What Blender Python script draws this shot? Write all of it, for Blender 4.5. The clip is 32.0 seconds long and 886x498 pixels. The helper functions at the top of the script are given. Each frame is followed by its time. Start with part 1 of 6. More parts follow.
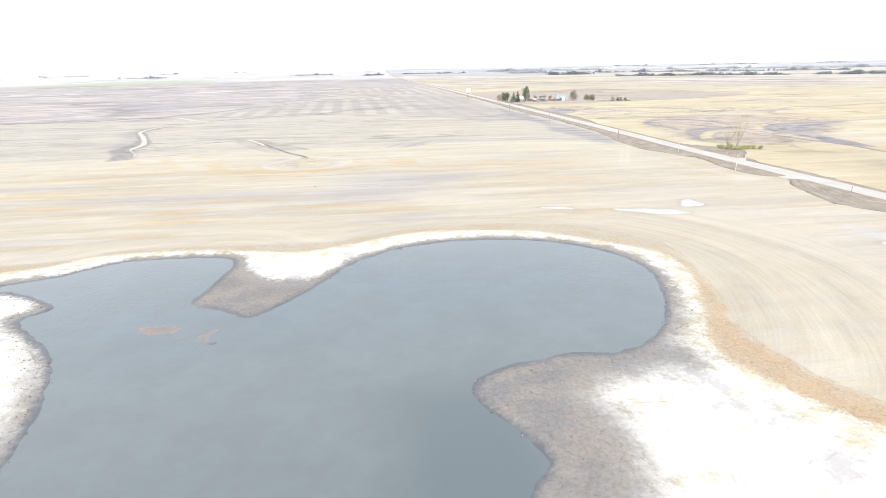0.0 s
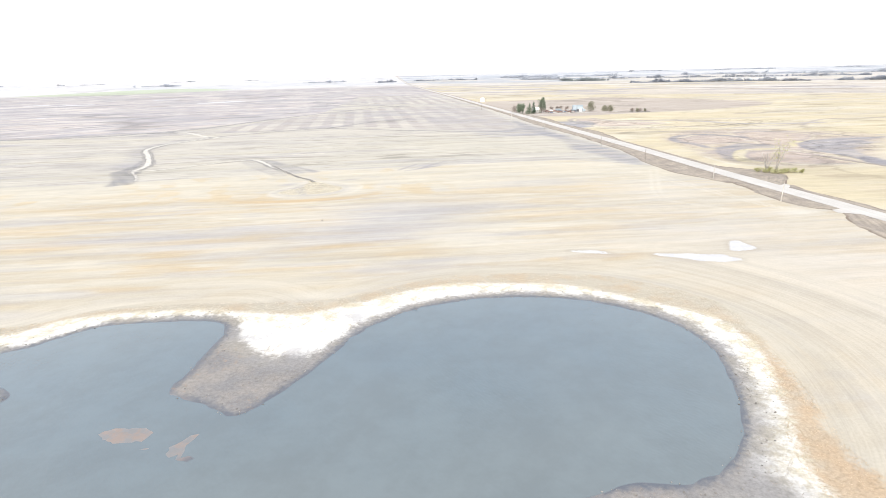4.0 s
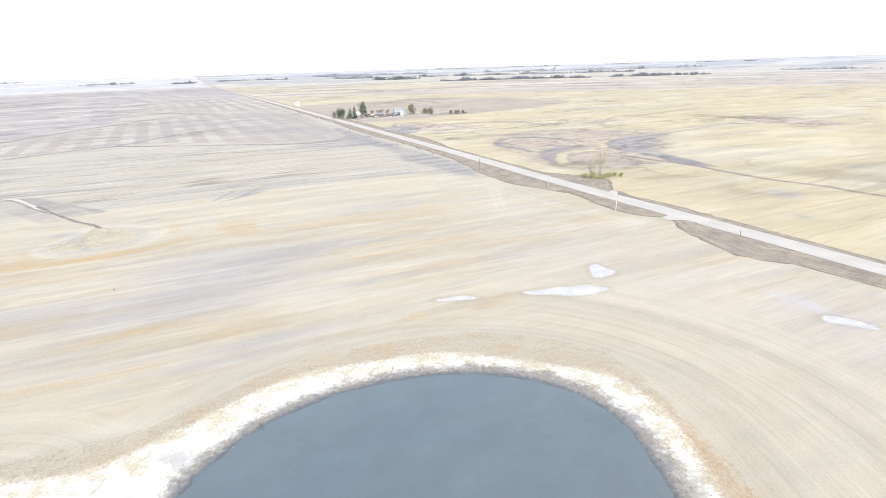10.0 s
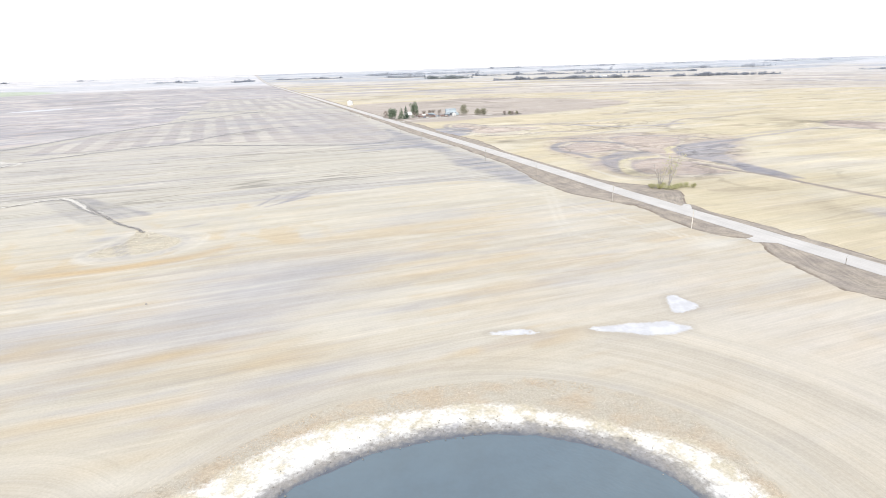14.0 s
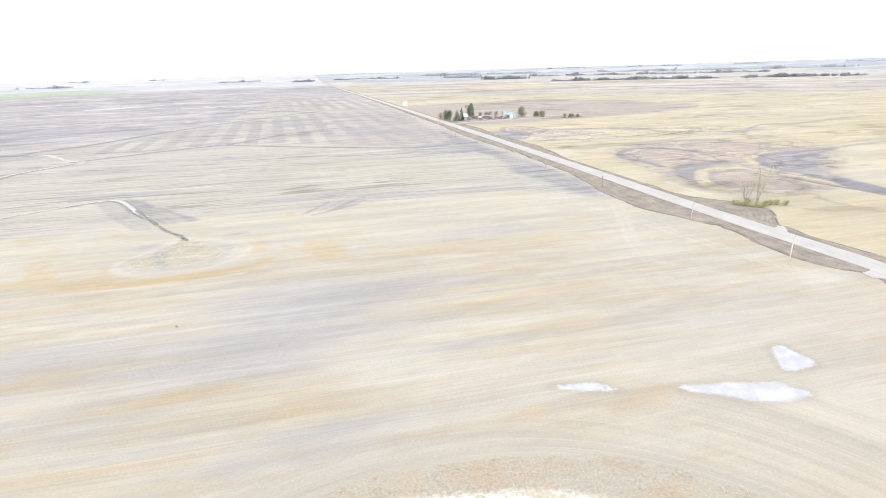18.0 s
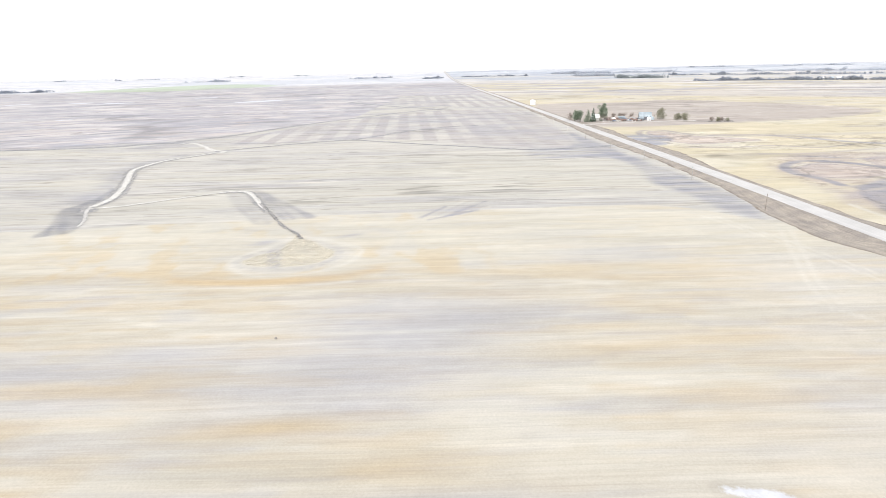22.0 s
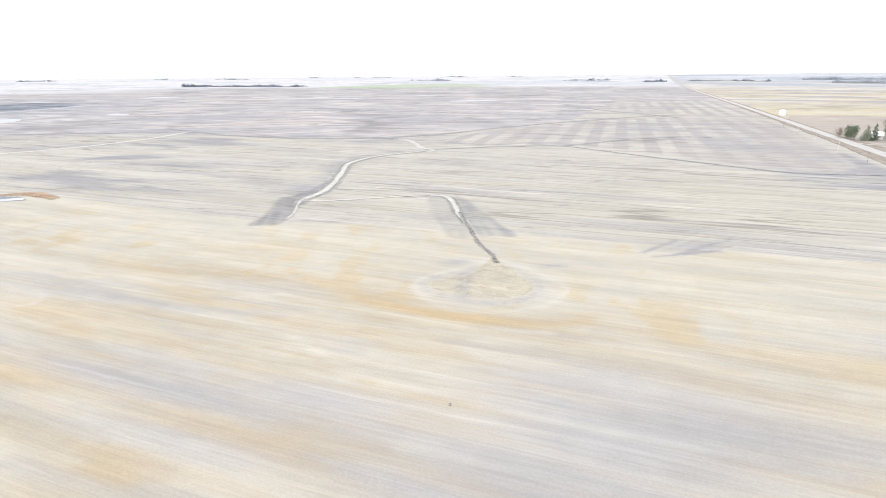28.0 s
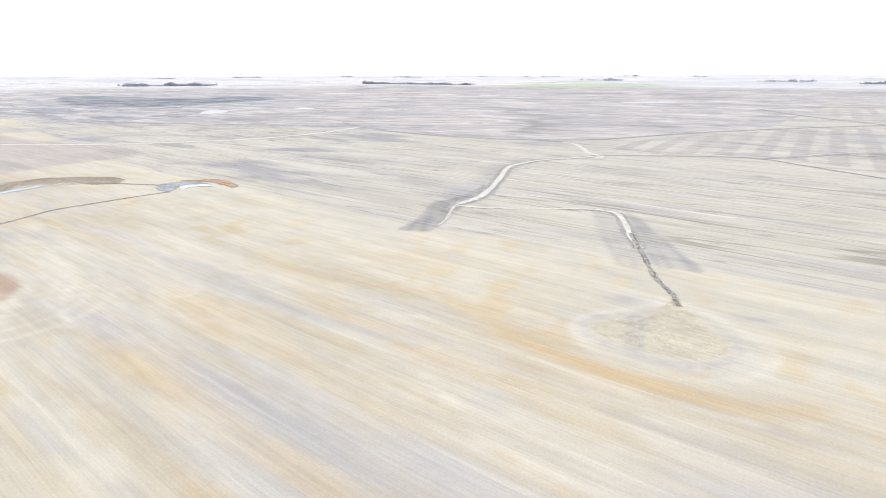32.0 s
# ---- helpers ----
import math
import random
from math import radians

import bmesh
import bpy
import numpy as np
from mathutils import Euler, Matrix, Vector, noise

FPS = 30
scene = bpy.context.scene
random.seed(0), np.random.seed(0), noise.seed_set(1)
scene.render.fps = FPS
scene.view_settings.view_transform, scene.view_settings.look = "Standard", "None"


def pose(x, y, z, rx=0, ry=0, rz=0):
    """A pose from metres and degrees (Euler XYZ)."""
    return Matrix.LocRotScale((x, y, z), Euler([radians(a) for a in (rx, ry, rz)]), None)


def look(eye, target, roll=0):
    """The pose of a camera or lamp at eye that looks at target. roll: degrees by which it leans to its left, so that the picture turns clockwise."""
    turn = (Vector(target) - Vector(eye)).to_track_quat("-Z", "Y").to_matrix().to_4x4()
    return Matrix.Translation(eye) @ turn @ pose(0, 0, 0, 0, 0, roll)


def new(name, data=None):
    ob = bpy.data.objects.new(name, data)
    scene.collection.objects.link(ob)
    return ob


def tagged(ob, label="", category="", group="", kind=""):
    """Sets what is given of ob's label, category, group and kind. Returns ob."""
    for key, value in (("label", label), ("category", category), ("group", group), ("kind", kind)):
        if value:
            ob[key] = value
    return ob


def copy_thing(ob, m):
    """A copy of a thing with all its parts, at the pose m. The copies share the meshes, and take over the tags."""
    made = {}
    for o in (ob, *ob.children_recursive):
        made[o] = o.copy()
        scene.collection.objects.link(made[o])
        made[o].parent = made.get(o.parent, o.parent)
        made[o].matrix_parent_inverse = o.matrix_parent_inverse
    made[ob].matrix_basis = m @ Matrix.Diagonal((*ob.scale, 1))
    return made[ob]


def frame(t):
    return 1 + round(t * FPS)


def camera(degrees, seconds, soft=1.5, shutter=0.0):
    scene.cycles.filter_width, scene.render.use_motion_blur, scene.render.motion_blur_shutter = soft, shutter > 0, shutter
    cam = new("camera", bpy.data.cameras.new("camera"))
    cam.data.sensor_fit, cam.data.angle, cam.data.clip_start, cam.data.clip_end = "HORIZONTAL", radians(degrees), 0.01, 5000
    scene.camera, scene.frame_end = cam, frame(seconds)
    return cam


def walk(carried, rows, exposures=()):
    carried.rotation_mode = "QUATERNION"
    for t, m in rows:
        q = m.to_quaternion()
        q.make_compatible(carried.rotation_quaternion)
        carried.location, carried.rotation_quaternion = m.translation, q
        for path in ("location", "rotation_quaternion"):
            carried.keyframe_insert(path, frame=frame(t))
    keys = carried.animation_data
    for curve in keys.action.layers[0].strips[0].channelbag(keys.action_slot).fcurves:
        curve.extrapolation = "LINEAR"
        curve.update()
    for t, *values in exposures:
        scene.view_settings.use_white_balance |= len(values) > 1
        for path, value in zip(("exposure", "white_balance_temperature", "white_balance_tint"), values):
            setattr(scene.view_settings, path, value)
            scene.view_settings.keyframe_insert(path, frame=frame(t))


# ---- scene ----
# seconds, place in metres, then yaw (to the left of north), pitch and roll in degrees
PATH = [
    (0.0, 0.01, 0.00, 42.00, -6.22, -18.55, -1.10),
    (0.5, 0.33, 2.48, 42.35, -5.74, -18.24, -1.09),
    (1.0, 0.49, 5.00, 42.88, -5.68, -18.18, -1.14),
    (1.5, 0.56, 7.61, 43.67, -5.62, -18.28, -1.14),
    (2.0, 0.62, 10.20, 44.59, -5.63, -18.52, -1.13),
    (2.5, 0.50, 12.63, 45.45, -5.49, -18.26, -1.35),
    (3.0, 0.48, 14.95, 46.28, -5.37, -18.13, -1.46),
    (3.5, 0.47, 17.35, 47.16, -5.23, -18.05, -1.48),
    (4.0, 0.35, 19.83, 48.05, -4.92, -17.99, -1.41),
    (4.5, 0.13, 22.35, 48.96, -4.64, -17.98, -1.30),
    (5.0, -0.15, 24.89, 49.88, -4.63, -18.03, -1.17),
    (5.5, -0.49, 27.42, 50.80, -5.12, -18.17, -1.09),
    (6.0, -0.85, 29.91, 51.71, -6.33, -18.39, -1.07),
    (6.5, -0.86, 32.02, 52.55, -9.44, -18.30, -1.37),
    (7.0, -0.69, 34.07, 53.20, -16.20, -18.41, -1.61),
    (7.5, -0.59, 36.29, 53.66, -19.71, -18.52, -1.75),
    (8.0, -0.47, 38.56, 53.95, -21.34, -18.60, -1.74),
    (8.5, -0.28, 40.80, 54.12, -22.60, -18.68, -1.65),
    (9.0, 0.07, 43.00, 54.22, -23.28, -18.79, -1.40),
    (9.5, 0.63, 45.01, 54.33, -23.49, -18.72, -1.68),
    (10.0, 1.21, 47.05, 54.39, -23.58, -18.71, -1.77),
    (10.5, 1.68, 49.21, 54.39, -23.67, -18.72, -1.65),
    (11.0, 2.13, 51.40, 54.36, -23.95, -18.83, -1.47),
    (11.5, 2.99, 53.18, 54.46, -23.75, -18.77, -1.58),
    (12.0, 3.76, 54.94, 54.59, -23.26, -18.76, -1.64),
    (12.5, 4.31, 56.77, 54.71, -22.07, -18.75, -1.65),
    (13.0, 4.77, 58.74, 54.79, -20.93, -18.78, -1.60),
    (13.5, 5.42, 60.85, 54.84, -19.30, -18.68, -1.71),
    (14.0, 6.09, 62.99, 54.83, -18.32, -18.65, -1.75),
    (14.5, 6.70, 65.15, 54.83, -17.37, -18.64, -1.72),
    (15.0, 7.28, 67.30, 54.87, -16.65, -18.61, -1.74),
    (15.5, 7.82, 69.47, 54.95, -16.09, -18.58, -1.77),
    (16.0, 8.32, 71.67, 55.05, -15.64, -18.55, -1.80),
    (16.5, 8.80, 73.92, 55.17, -15.23, -18.52, -1.82),
    (17.0, 9.24, 76.22, 55.29, -14.80, -18.51, -1.82),
    (17.5, 9.65, 78.52, 55.36, -13.94, -18.49, -1.76),
    (18.0, 10.01, 80.77, 55.34, -12.71, -18.48, -1.69),
    (18.5, 10.24, 83.06, 55.25, -10.65, -18.45, -1.52),
    (19.0, 10.33, 85.49, 55.11, -7.46, -18.49, -1.22),
    (19.5, 10.42, 87.84, 55.07, -4.92, -18.47, -1.09),
    (20.0, 10.64, 90.24, 55.02, -3.10, -18.43, -1.17),
    (20.5, 10.94, 92.75, 54.92, -2.08, -18.40, -1.24),
    (21.0, 11.22, 95.26, 54.80, -1.60, -18.38, -1.22),
    (21.5, 11.17, 97.71, 54.79, -1.08, -18.40, -1.31),
    (22.0, 10.98, 100.23, 54.80, -0.04, -18.40, -1.32),
    (22.5, 10.56, 102.96, 54.79, 2.32, -18.38, -1.28),
    (23.0, 10.07, 105.77, 54.78, 5.68, -18.25, -1.12),
    (23.5, 9.65, 108.53, 54.81, 9.09, -18.22, -1.20),
    (24.0, 9.17, 111.14, 54.82, 12.19, -18.18, -1.17),
    (24.5, 8.62, 113.60, 54.78, 14.71, -18.13, -1.06),
    (25.0, 7.97, 116.02, 54.69, 16.23, -18.09, -0.91),
    (25.5, 7.27, 118.48, 54.55, 17.08, -18.09, -0.93),
    (26.0, 6.41, 120.98, 54.40, 17.32, -18.09, -0.94),
    (26.5, 5.44, 123.51, 54.24, 17.39, -18.09, -0.92),
    (27.0, 4.37, 126.04, 54.10, 17.74, -18.07, -0.85),
    (27.5, 3.26, 128.56, 53.98, 18.79, -18.02, -0.70),
    (28.0, 2.12, 131.04, 53.89, 20.98, -17.94, -0.46),
    (28.5, 0.93, 133.45, 53.82, 23.40, -17.96, -0.43),
    (29.0, -0.31, 135.88, 53.83, 25.61, -17.96, -0.39),
    (29.5, -1.56, 138.31, 53.88, 27.76, -17.98, -0.28),
    (30.0, -2.90, 140.71, 53.94, 29.98, -17.95, -0.20),
    (30.5, -4.35, 142.94, 53.87, 32.22, -17.99, -0.16),
    (31.0, -5.86, 145.11, 53.79, 34.24, -18.01, -0.12),
    (31.5, -7.42, 147.23, 53.76, 35.97, -18.00, -0.15),
    (32.0, -9.01, 149.40, 53.78, 37.66, -17.98, -0.14),
]
cam = camera(78.37, 32.0, soft=0.85)


def flight(x, y, z, yaw, pitch, roll):
    """The camera's pose at a place, from yaw, pitch and roll in degrees."""
    a, b = radians(yaw), radians(pitch)
    ahead = Vector((-math.sin(a) * math.cos(b), math.cos(a) * math.cos(b), math.sin(b)))
    return look((x, y, z), Vector((x, y, z)) + 100 * ahead, roll)


EXPOSURE = 0.6
walk(cam, [(t, flight(*row)) for t, *row in PATH], [(0, EXPOSURE + 0.09, 7250, 12.5), (2, EXPOSURE + 0.11, 7250, 12.5), (5, EXPOSURE + 0.09, 7200, 12.5), (9, EXPOSURE + 0.01, 7050, 12.5), (14, EXPOSURE - 0.03, 7050, 12.5), (20, EXPOSURE - 0.02, 7050, 12.5), (25, EXPOSURE + 0.01, 7050, 12.5), (28, EXPOSURE - 0.06, 7050, 12.5), (32, EXPOSURE - 0.07, 7050, 12.5)])

# ---------------------------------------------------------------- world and sun
SUN_UP, SUN_TURN = radians(42), radians(205)
world = bpy.data.worlds.new("sky")
scene.world = world
world.use_nodes = True
wn = world.node_tree
sky = wn.nodes.new("ShaderNodeTexSky")
sky.sky_type = "NISHITA"
sky.sun_disc = False
sky.sun_elevation, sky.sun_rotation = SUN_UP, SUN_TURN
sky.air_density, sky.dust_density, sky.ozone_density = 1.0, 1.0, 1.0
veil = wn.nodes.new("ShaderNodeMix")  # high, even cloud over the clear sky
veil.data_type = "RGBA"
veil.inputs[0].default_value = 0.86
aloft = wn.nodes.new("ShaderNodeTexCoord")
rise = wn.nodes.new("ShaderNodeSeparateXYZ")
wn.links.new(aloft.outputs["Generated"], rise.inputs[0])
climb = wn.nodes.new("ShaderNodeMapRange")
climb.inputs[1].default_value, climb.inputs[2].default_value = 0.05, 0.40
wn.links.new(rise.outputs[2], climb.inputs[0])
cloud = wn.nodes.new("ShaderNodeMix")  # whiter towards the horizon
cloud.data_type = "RGBA"
cloud.inputs[6].default_value = (9.6, 9.75, 10.0, 1.0)
cloud.inputs[7].default_value = (8.3, 9.25, 10.5, 1.0)
wn.links.new(climb.outputs[0], cloud.inputs[0])
wn.links.new(cloud.outputs[2], veil.inputs[7])
wn.links.new(sky.outputs[0], veil.inputs[6])
wn.links.new(veil.outputs[2], wn.nodes["Background"].inputs[0])
wn.nodes["Background"].inputs[1].default_value = 0.12
sun = new("sun", bpy.data.lights.new("sun", "SUN"))
sun.data.energy, sun.data.angle, sun.data.color = 1.3, radians(14), (1.0, 0.95, 0.87)
sun_from = Vector((math.sin(SUN_TURN) * math.cos(SUN_UP), math.cos(SUN_TURN) * math.cos(SUN_UP), math.sin(SUN_UP)))
sun.matrix_world = look(200 * sun_from, (0, 0, 0))

# ---------------------------------------------------------------- plan helpers
U = 0.7  # metres in one unit of the plan


def lattice(ix, iy, seed):
    h = (ix.astype(np.int64) * 374761393 + iy.astype(np.int64) * 668265263 + seed * 974711) & 0xFFFFFFFF
    h = ((h ^ (h >> 13)) * 1274126177) & 0xFFFFFFFF
    return ((h ^ (h >> 16)) & 0xFFFF) / 65535.0


def smooth_noise(x, y, seed=0, octaves=3):
    """Soft noise between 0 and 1 on arrays of places."""
    total, weight, amp = 0.0, 0.0, 1.0
    for o in range(octaves):
        ix, iy = np.floor(x), np.floor(y)
        fx, fy = x - ix, y - iy
        fx, fy = fx * fx * (3 - 2 * fx), fy * fy * (3 - 2 * fy)
        a, b = lattice(ix, iy, seed + o), lattice(ix + 1, iy, seed + o)
        c, d = lattice(ix, iy + 1, seed + o), lattice(ix + 1, iy + 1, seed + o)
        total = total + amp * ((a * (1 - fx) + b * fx) * (1 - fy) + (c * (1 - fx) + d * fx) * fy)
        weight += amp
        x, y, amp = x * 2.03 + 17.1, y * 2.03 + 5.7, amp * 0.5
    return total / weight


def step(a, b, v):
    k = np.clip((v - a) / (b - a), 0, 1)
    return k * k * (3 - 2 * k)


def curve_through(points, closed=True, fine=6):
    """A smooth line through plan points, in metres."""
    p = np.array(points, float).reshape(-1, 2) * U
    n, out = len(p), []
    for i in range(n if closed else n - 1):
        a, b, c, d = (p[(i + k) % n] if closed else p[min(max(i + k, 0), n - 1)] for k in (-1, 0, 1, 2))
        for s in np.arange(fine) / fine:
            out.append(0.5 * (2 * b + (c - a) * s + (2 * a - 5 * b + 4 * c - d) * s * s + (3 * b - 3 * c + d - a) * s ** 3))
    if not closed:
        out.append(p[-1])
    return np.array(out)


def distance(x, y, line, closed=True, reach=45.0):
    """Metres from a line; inside a closed one positive, outside negative; beyond reach a constant."""
    out = np.full(x.shape, -reach if closed else reach)
    lo, hi = line.min(0) - reach, line.max(0) + reach
    pick = np.where((x > lo[0]) & (x < hi[0]) & (y > lo[1]) & (y < hi[1]))[0]
    px, py = x[pick], y[pick]
    best, inside = np.full(px.shape, 1e12), np.zeros(px.shape, bool)
    ends = np.roll(line, -1, 0) if closed else line[1:]
    for (ax, ay), (bx, by) in zip(line, ends):
        ex, ey = bx - ax, by - ay
        k = np.clip(((px - ax) * ex + (py - ay) * ey) / (ex * ex + ey * ey + 1e-12), 0, 1)
        best = np.minimum(best, (px - ax - k * ex) ** 2 + (py - ay - k * ey) ** 2)
        if closed and ay != by:
            inside ^= ((ay > py) != (by > py)) & (px < ax + (py - ay) * ex / ey)
    best = np.sqrt(best)
    if closed:
        best = np.where(inside, best, -best)
    out[pick] = np.clip(best, -reach, reach)
    return out


# ---------------------------------------------------------------- the plan's lines
POND = curve_through([-118, 164, -104, 170, -88, 182, -66, 183, -54, 181, -50, 174, -51, 163, -53, 150, -54, 143, -46, 138, -36, 132, -30, 138, -22, 149, -10, 170,
                      8, 183, 30, 187, 52, 183, 70, 171, 79, 153, 76, 134, 66, 113, 52, 102, 36, 102, 20, 97, 15, 90, 20, 79, 24, 70, 18, 61, 10, 40, -20, 20,
                      -50, 36, -61, 70, -66, 92, -72, 110, -80, 122, -89, 131, -95, 139, -91, 146, -104, 157])
MUD = curve_through([-130, 168, -104, 174, -88, 186, -66, 187, -50, 184, -43, 168, -34, 158, -24, 158, -13, 172, 6, 187, 30, 191, 54, 187, 74, 174,
                     84, 154, 81, 134, 72, 114, 64, 103, 66, 94, 53, 92, 39, 87, 40, 76, 39, 66, 32, 50, 14, 30, -20, 12, -54, 33,
                     -66, 70, -71, 93, -77, 112, -86, 126, -95, 132, -101, 140, -97, 148, -108, 156, -122, 160])
SALT = curve_through([-140, 172, -114, 180, -98, 190, -70, 192, -46, 187, -30, 183, -12, 190, 12, 200, 36, 199, 58, 193, 76, 178, 90, 163, 91, 144,
                      84, 127, 77, 112, 72, 102, 72, 92, 76, 82, 82, 72, 92, 58, 90, 20, 40, -10, -30, -20, -80, 10, -106, 60, -120, 110, -128, 150])
REEDS = curve_through([-146, 176, -112, 185, -94, 194, -62, 195, -40, 192, -22, 192, -8, 197, 6, 203, 24, 207, 48, 205, 68, 200, 84, 189, 95, 174, 96, 158,
                       92, 142, 88, 124, 82, 106, 83, 92, 88, 78, 100, 62, 100, 10, 40, -22, -40, -30, -96, 0, -124, 60, -136, 120])
ROAD = curve_through([238, -400, 231, 60, 227, 170, 223, 272, 219, 370, 216, 540, 206, 910, 180, 1800, 150, 2700, 124, 3800, 90, 6800], closed=False)
ISLE = curve_through([-71, 365, -71, 370, -67, 376, -61, 381, -59, 388, -58, 397, -58, 406, -56, 408, -51, 400, -44, 391, -38, 384, -34, 378, -34, 371, -37, 366, -42, 362, -49, 360, -56, 360, -64, 361])
EDGE = curve_through([-1200, 520, -545, 428, -384, 428, -270, 427, -200, 424, -134, 434, -86, 436, -55, 443, 0, 447, 60, 450, 140, 450, 180, 416, 196, 400], closed=False)


def road_x(y):
    return np.interp(y, ROAD[:, 1], ROAD[:, 0])


# ---------------------------------------------------------------- node helpers
class Nodes:
    """A short way to write a material's nodes."""

    def __init__(self, name):
        self.material = bpy.data.materials.new(name)
        self.material.use_nodes = True
        self.tree = self.material.node_tree
        self.bsdf = self.tree.nodes["Principled BSDF"]

    def put(self, socket, value):
        if isinstance(value, bpy.types.NodeSocket):
            self.tree.links.new(value, socket)
        elif isinstance(value, tuple) and len(value) == 3 and socket.type == "RGBA":
            socket.default_value = (*value, 1.0)
        else:
            socket.default_value = value

    def attribute(self, name):
        n = self.tree.nodes.new("ShaderNodeAttribute")
        n.attribute_name = name
        return n.outputs

    def split(self, vector):
        n = self.tree.nodes.new("ShaderNodeSeparateXYZ")
        self.put(n.inputs[0], vector)
        return n.outputs

    def join(self, x, y, z=0.0):
        n = self.tree.nodes.new("ShaderNodeCombineXYZ")
        for s, v in zip(n.inputs, (x, y, z)):
            self.put(s, v)
        return n.outputs[0]

    def math(self, op, a, b=0.0, c=0.0, clamp=False):
        n = self.tree.nodes.new("ShaderNodeMath")
        n.operation, n.use_clamp = op, clamp
        for s, v in zip(n.inputs, (a, b, c)):
            self.put(s, v)
        return n.outputs[0]

    def where(self):
        return self.tree.nodes.new("ShaderNodeNewGeometry").outputs["Position"]

    def local(self):
        return self.tree.nodes.new("ShaderNodeTexCoord").outputs["Object"]

    def chance(self, island=False):
        if island:
            return self.tree.nodes.new("ShaderNodeNewGeometry").outputs["Random Per Island"]
        return self.tree.nodes.new("ShaderNodeObjectInfo").outputs["Random"]

    def noise(self, vector, scale, detail=3.0, rough=0.55):
        n = self.tree.nodes.new("ShaderNodeTexNoise")
        self.put(n.inputs["Vector"], vector)
        for k, v in (("Scale", scale), ("Detail", detail), ("Roughness", rough)):
            n.inputs[k].default_value = v
        return n.outputs["Fac"]

    def cells(self, vector, scale):
        n = self.tree.nodes.new("ShaderNodeTexVoronoi")
        self.put(n.inputs["Vector"], vector)
        n.inputs["Scale"].default_value = scale
        return n.outputs["Distance"]

    def ramp(self, value, a, b, lo=0.0, hi=1.0):
        n = self.tree.nodes.new("ShaderNodeMapRange")
        n.interpolation_type = "SMOOTHSTEP"
        self.put(n.inputs[0], value)
        for i, v in enumerate((a, b, lo, hi)):
            self.put(n.inputs[i + 1], v)
        return n.outputs[0]

    def mix(self, fac, a, b, blend="MIX"):
        n = self.tree.nodes.new("ShaderNodeMix")
        n.data_type, n.blend_type = "RGBA", blend
        self.put(n.inputs[0], fac)
        self.put(n.inputs[6], a)
        self.put(n.inputs[7], b)
        return n.outputs[2]

    def scale_colour(self, colour, factor):
        n = self.tree.nodes.new("ShaderNodeVectorMath")
        n.operation = "SCALE"
        self.put(n.inputs[0], colour)
        self.put(n.inputs["Scale"], factor)
        return n.outputs[0]

    def bump(self, height, strength=0.5, far=0.1):
        n = self.tree.nodes.new("ShaderNodeBump")
        n.inputs["Strength"].default_value, n.inputs["Distance"].default_value = strength, far
        self.put(n.inputs["Height"], height)
        self.put(self.bsdf.inputs["Normal"], n.outputs[0])

    def done(self, colour, rough=0.9, metal=0.0, specular=0.3):
        self.put(self.bsdf.inputs["Base Color"], colour)
        self.put(self.bsdf.inputs["Roughness"], rough)
        self.put(self.bsdf.inputs["Metallic"], metal)
        self.put(self.bsdf.inputs["Specular IOR Level"], specular)
        return self.material


def plain(name, colour, rough=0.7, metal=0.0, vary=0.25, grain=3.0, specular=0.3, island=False):
    """A paint, bark or earth of one colour with worn patches, grain and a little relief."""
    m = Nodes(name)
    at = m.local()
    big, small = m.noise(at, grain * 0.3), m.noise(at, grain * 4, 4)
    f = m.math("ADD", m.ramp(big, 0.3, 0.7, 1 - vary, 1 + vary), m.ramp(small, 0.3, 0.7, -vary * 0.5, vary * 0.5))
    f = m.math("MULTIPLY", f, m.ramp(m.chance(island), 0, 1, 1 - vary, 1 + vary))
    m.bump(small, 0.3, 0.03)
    return m.done(m.scale_colour(colour, f), rough, metal, specular)


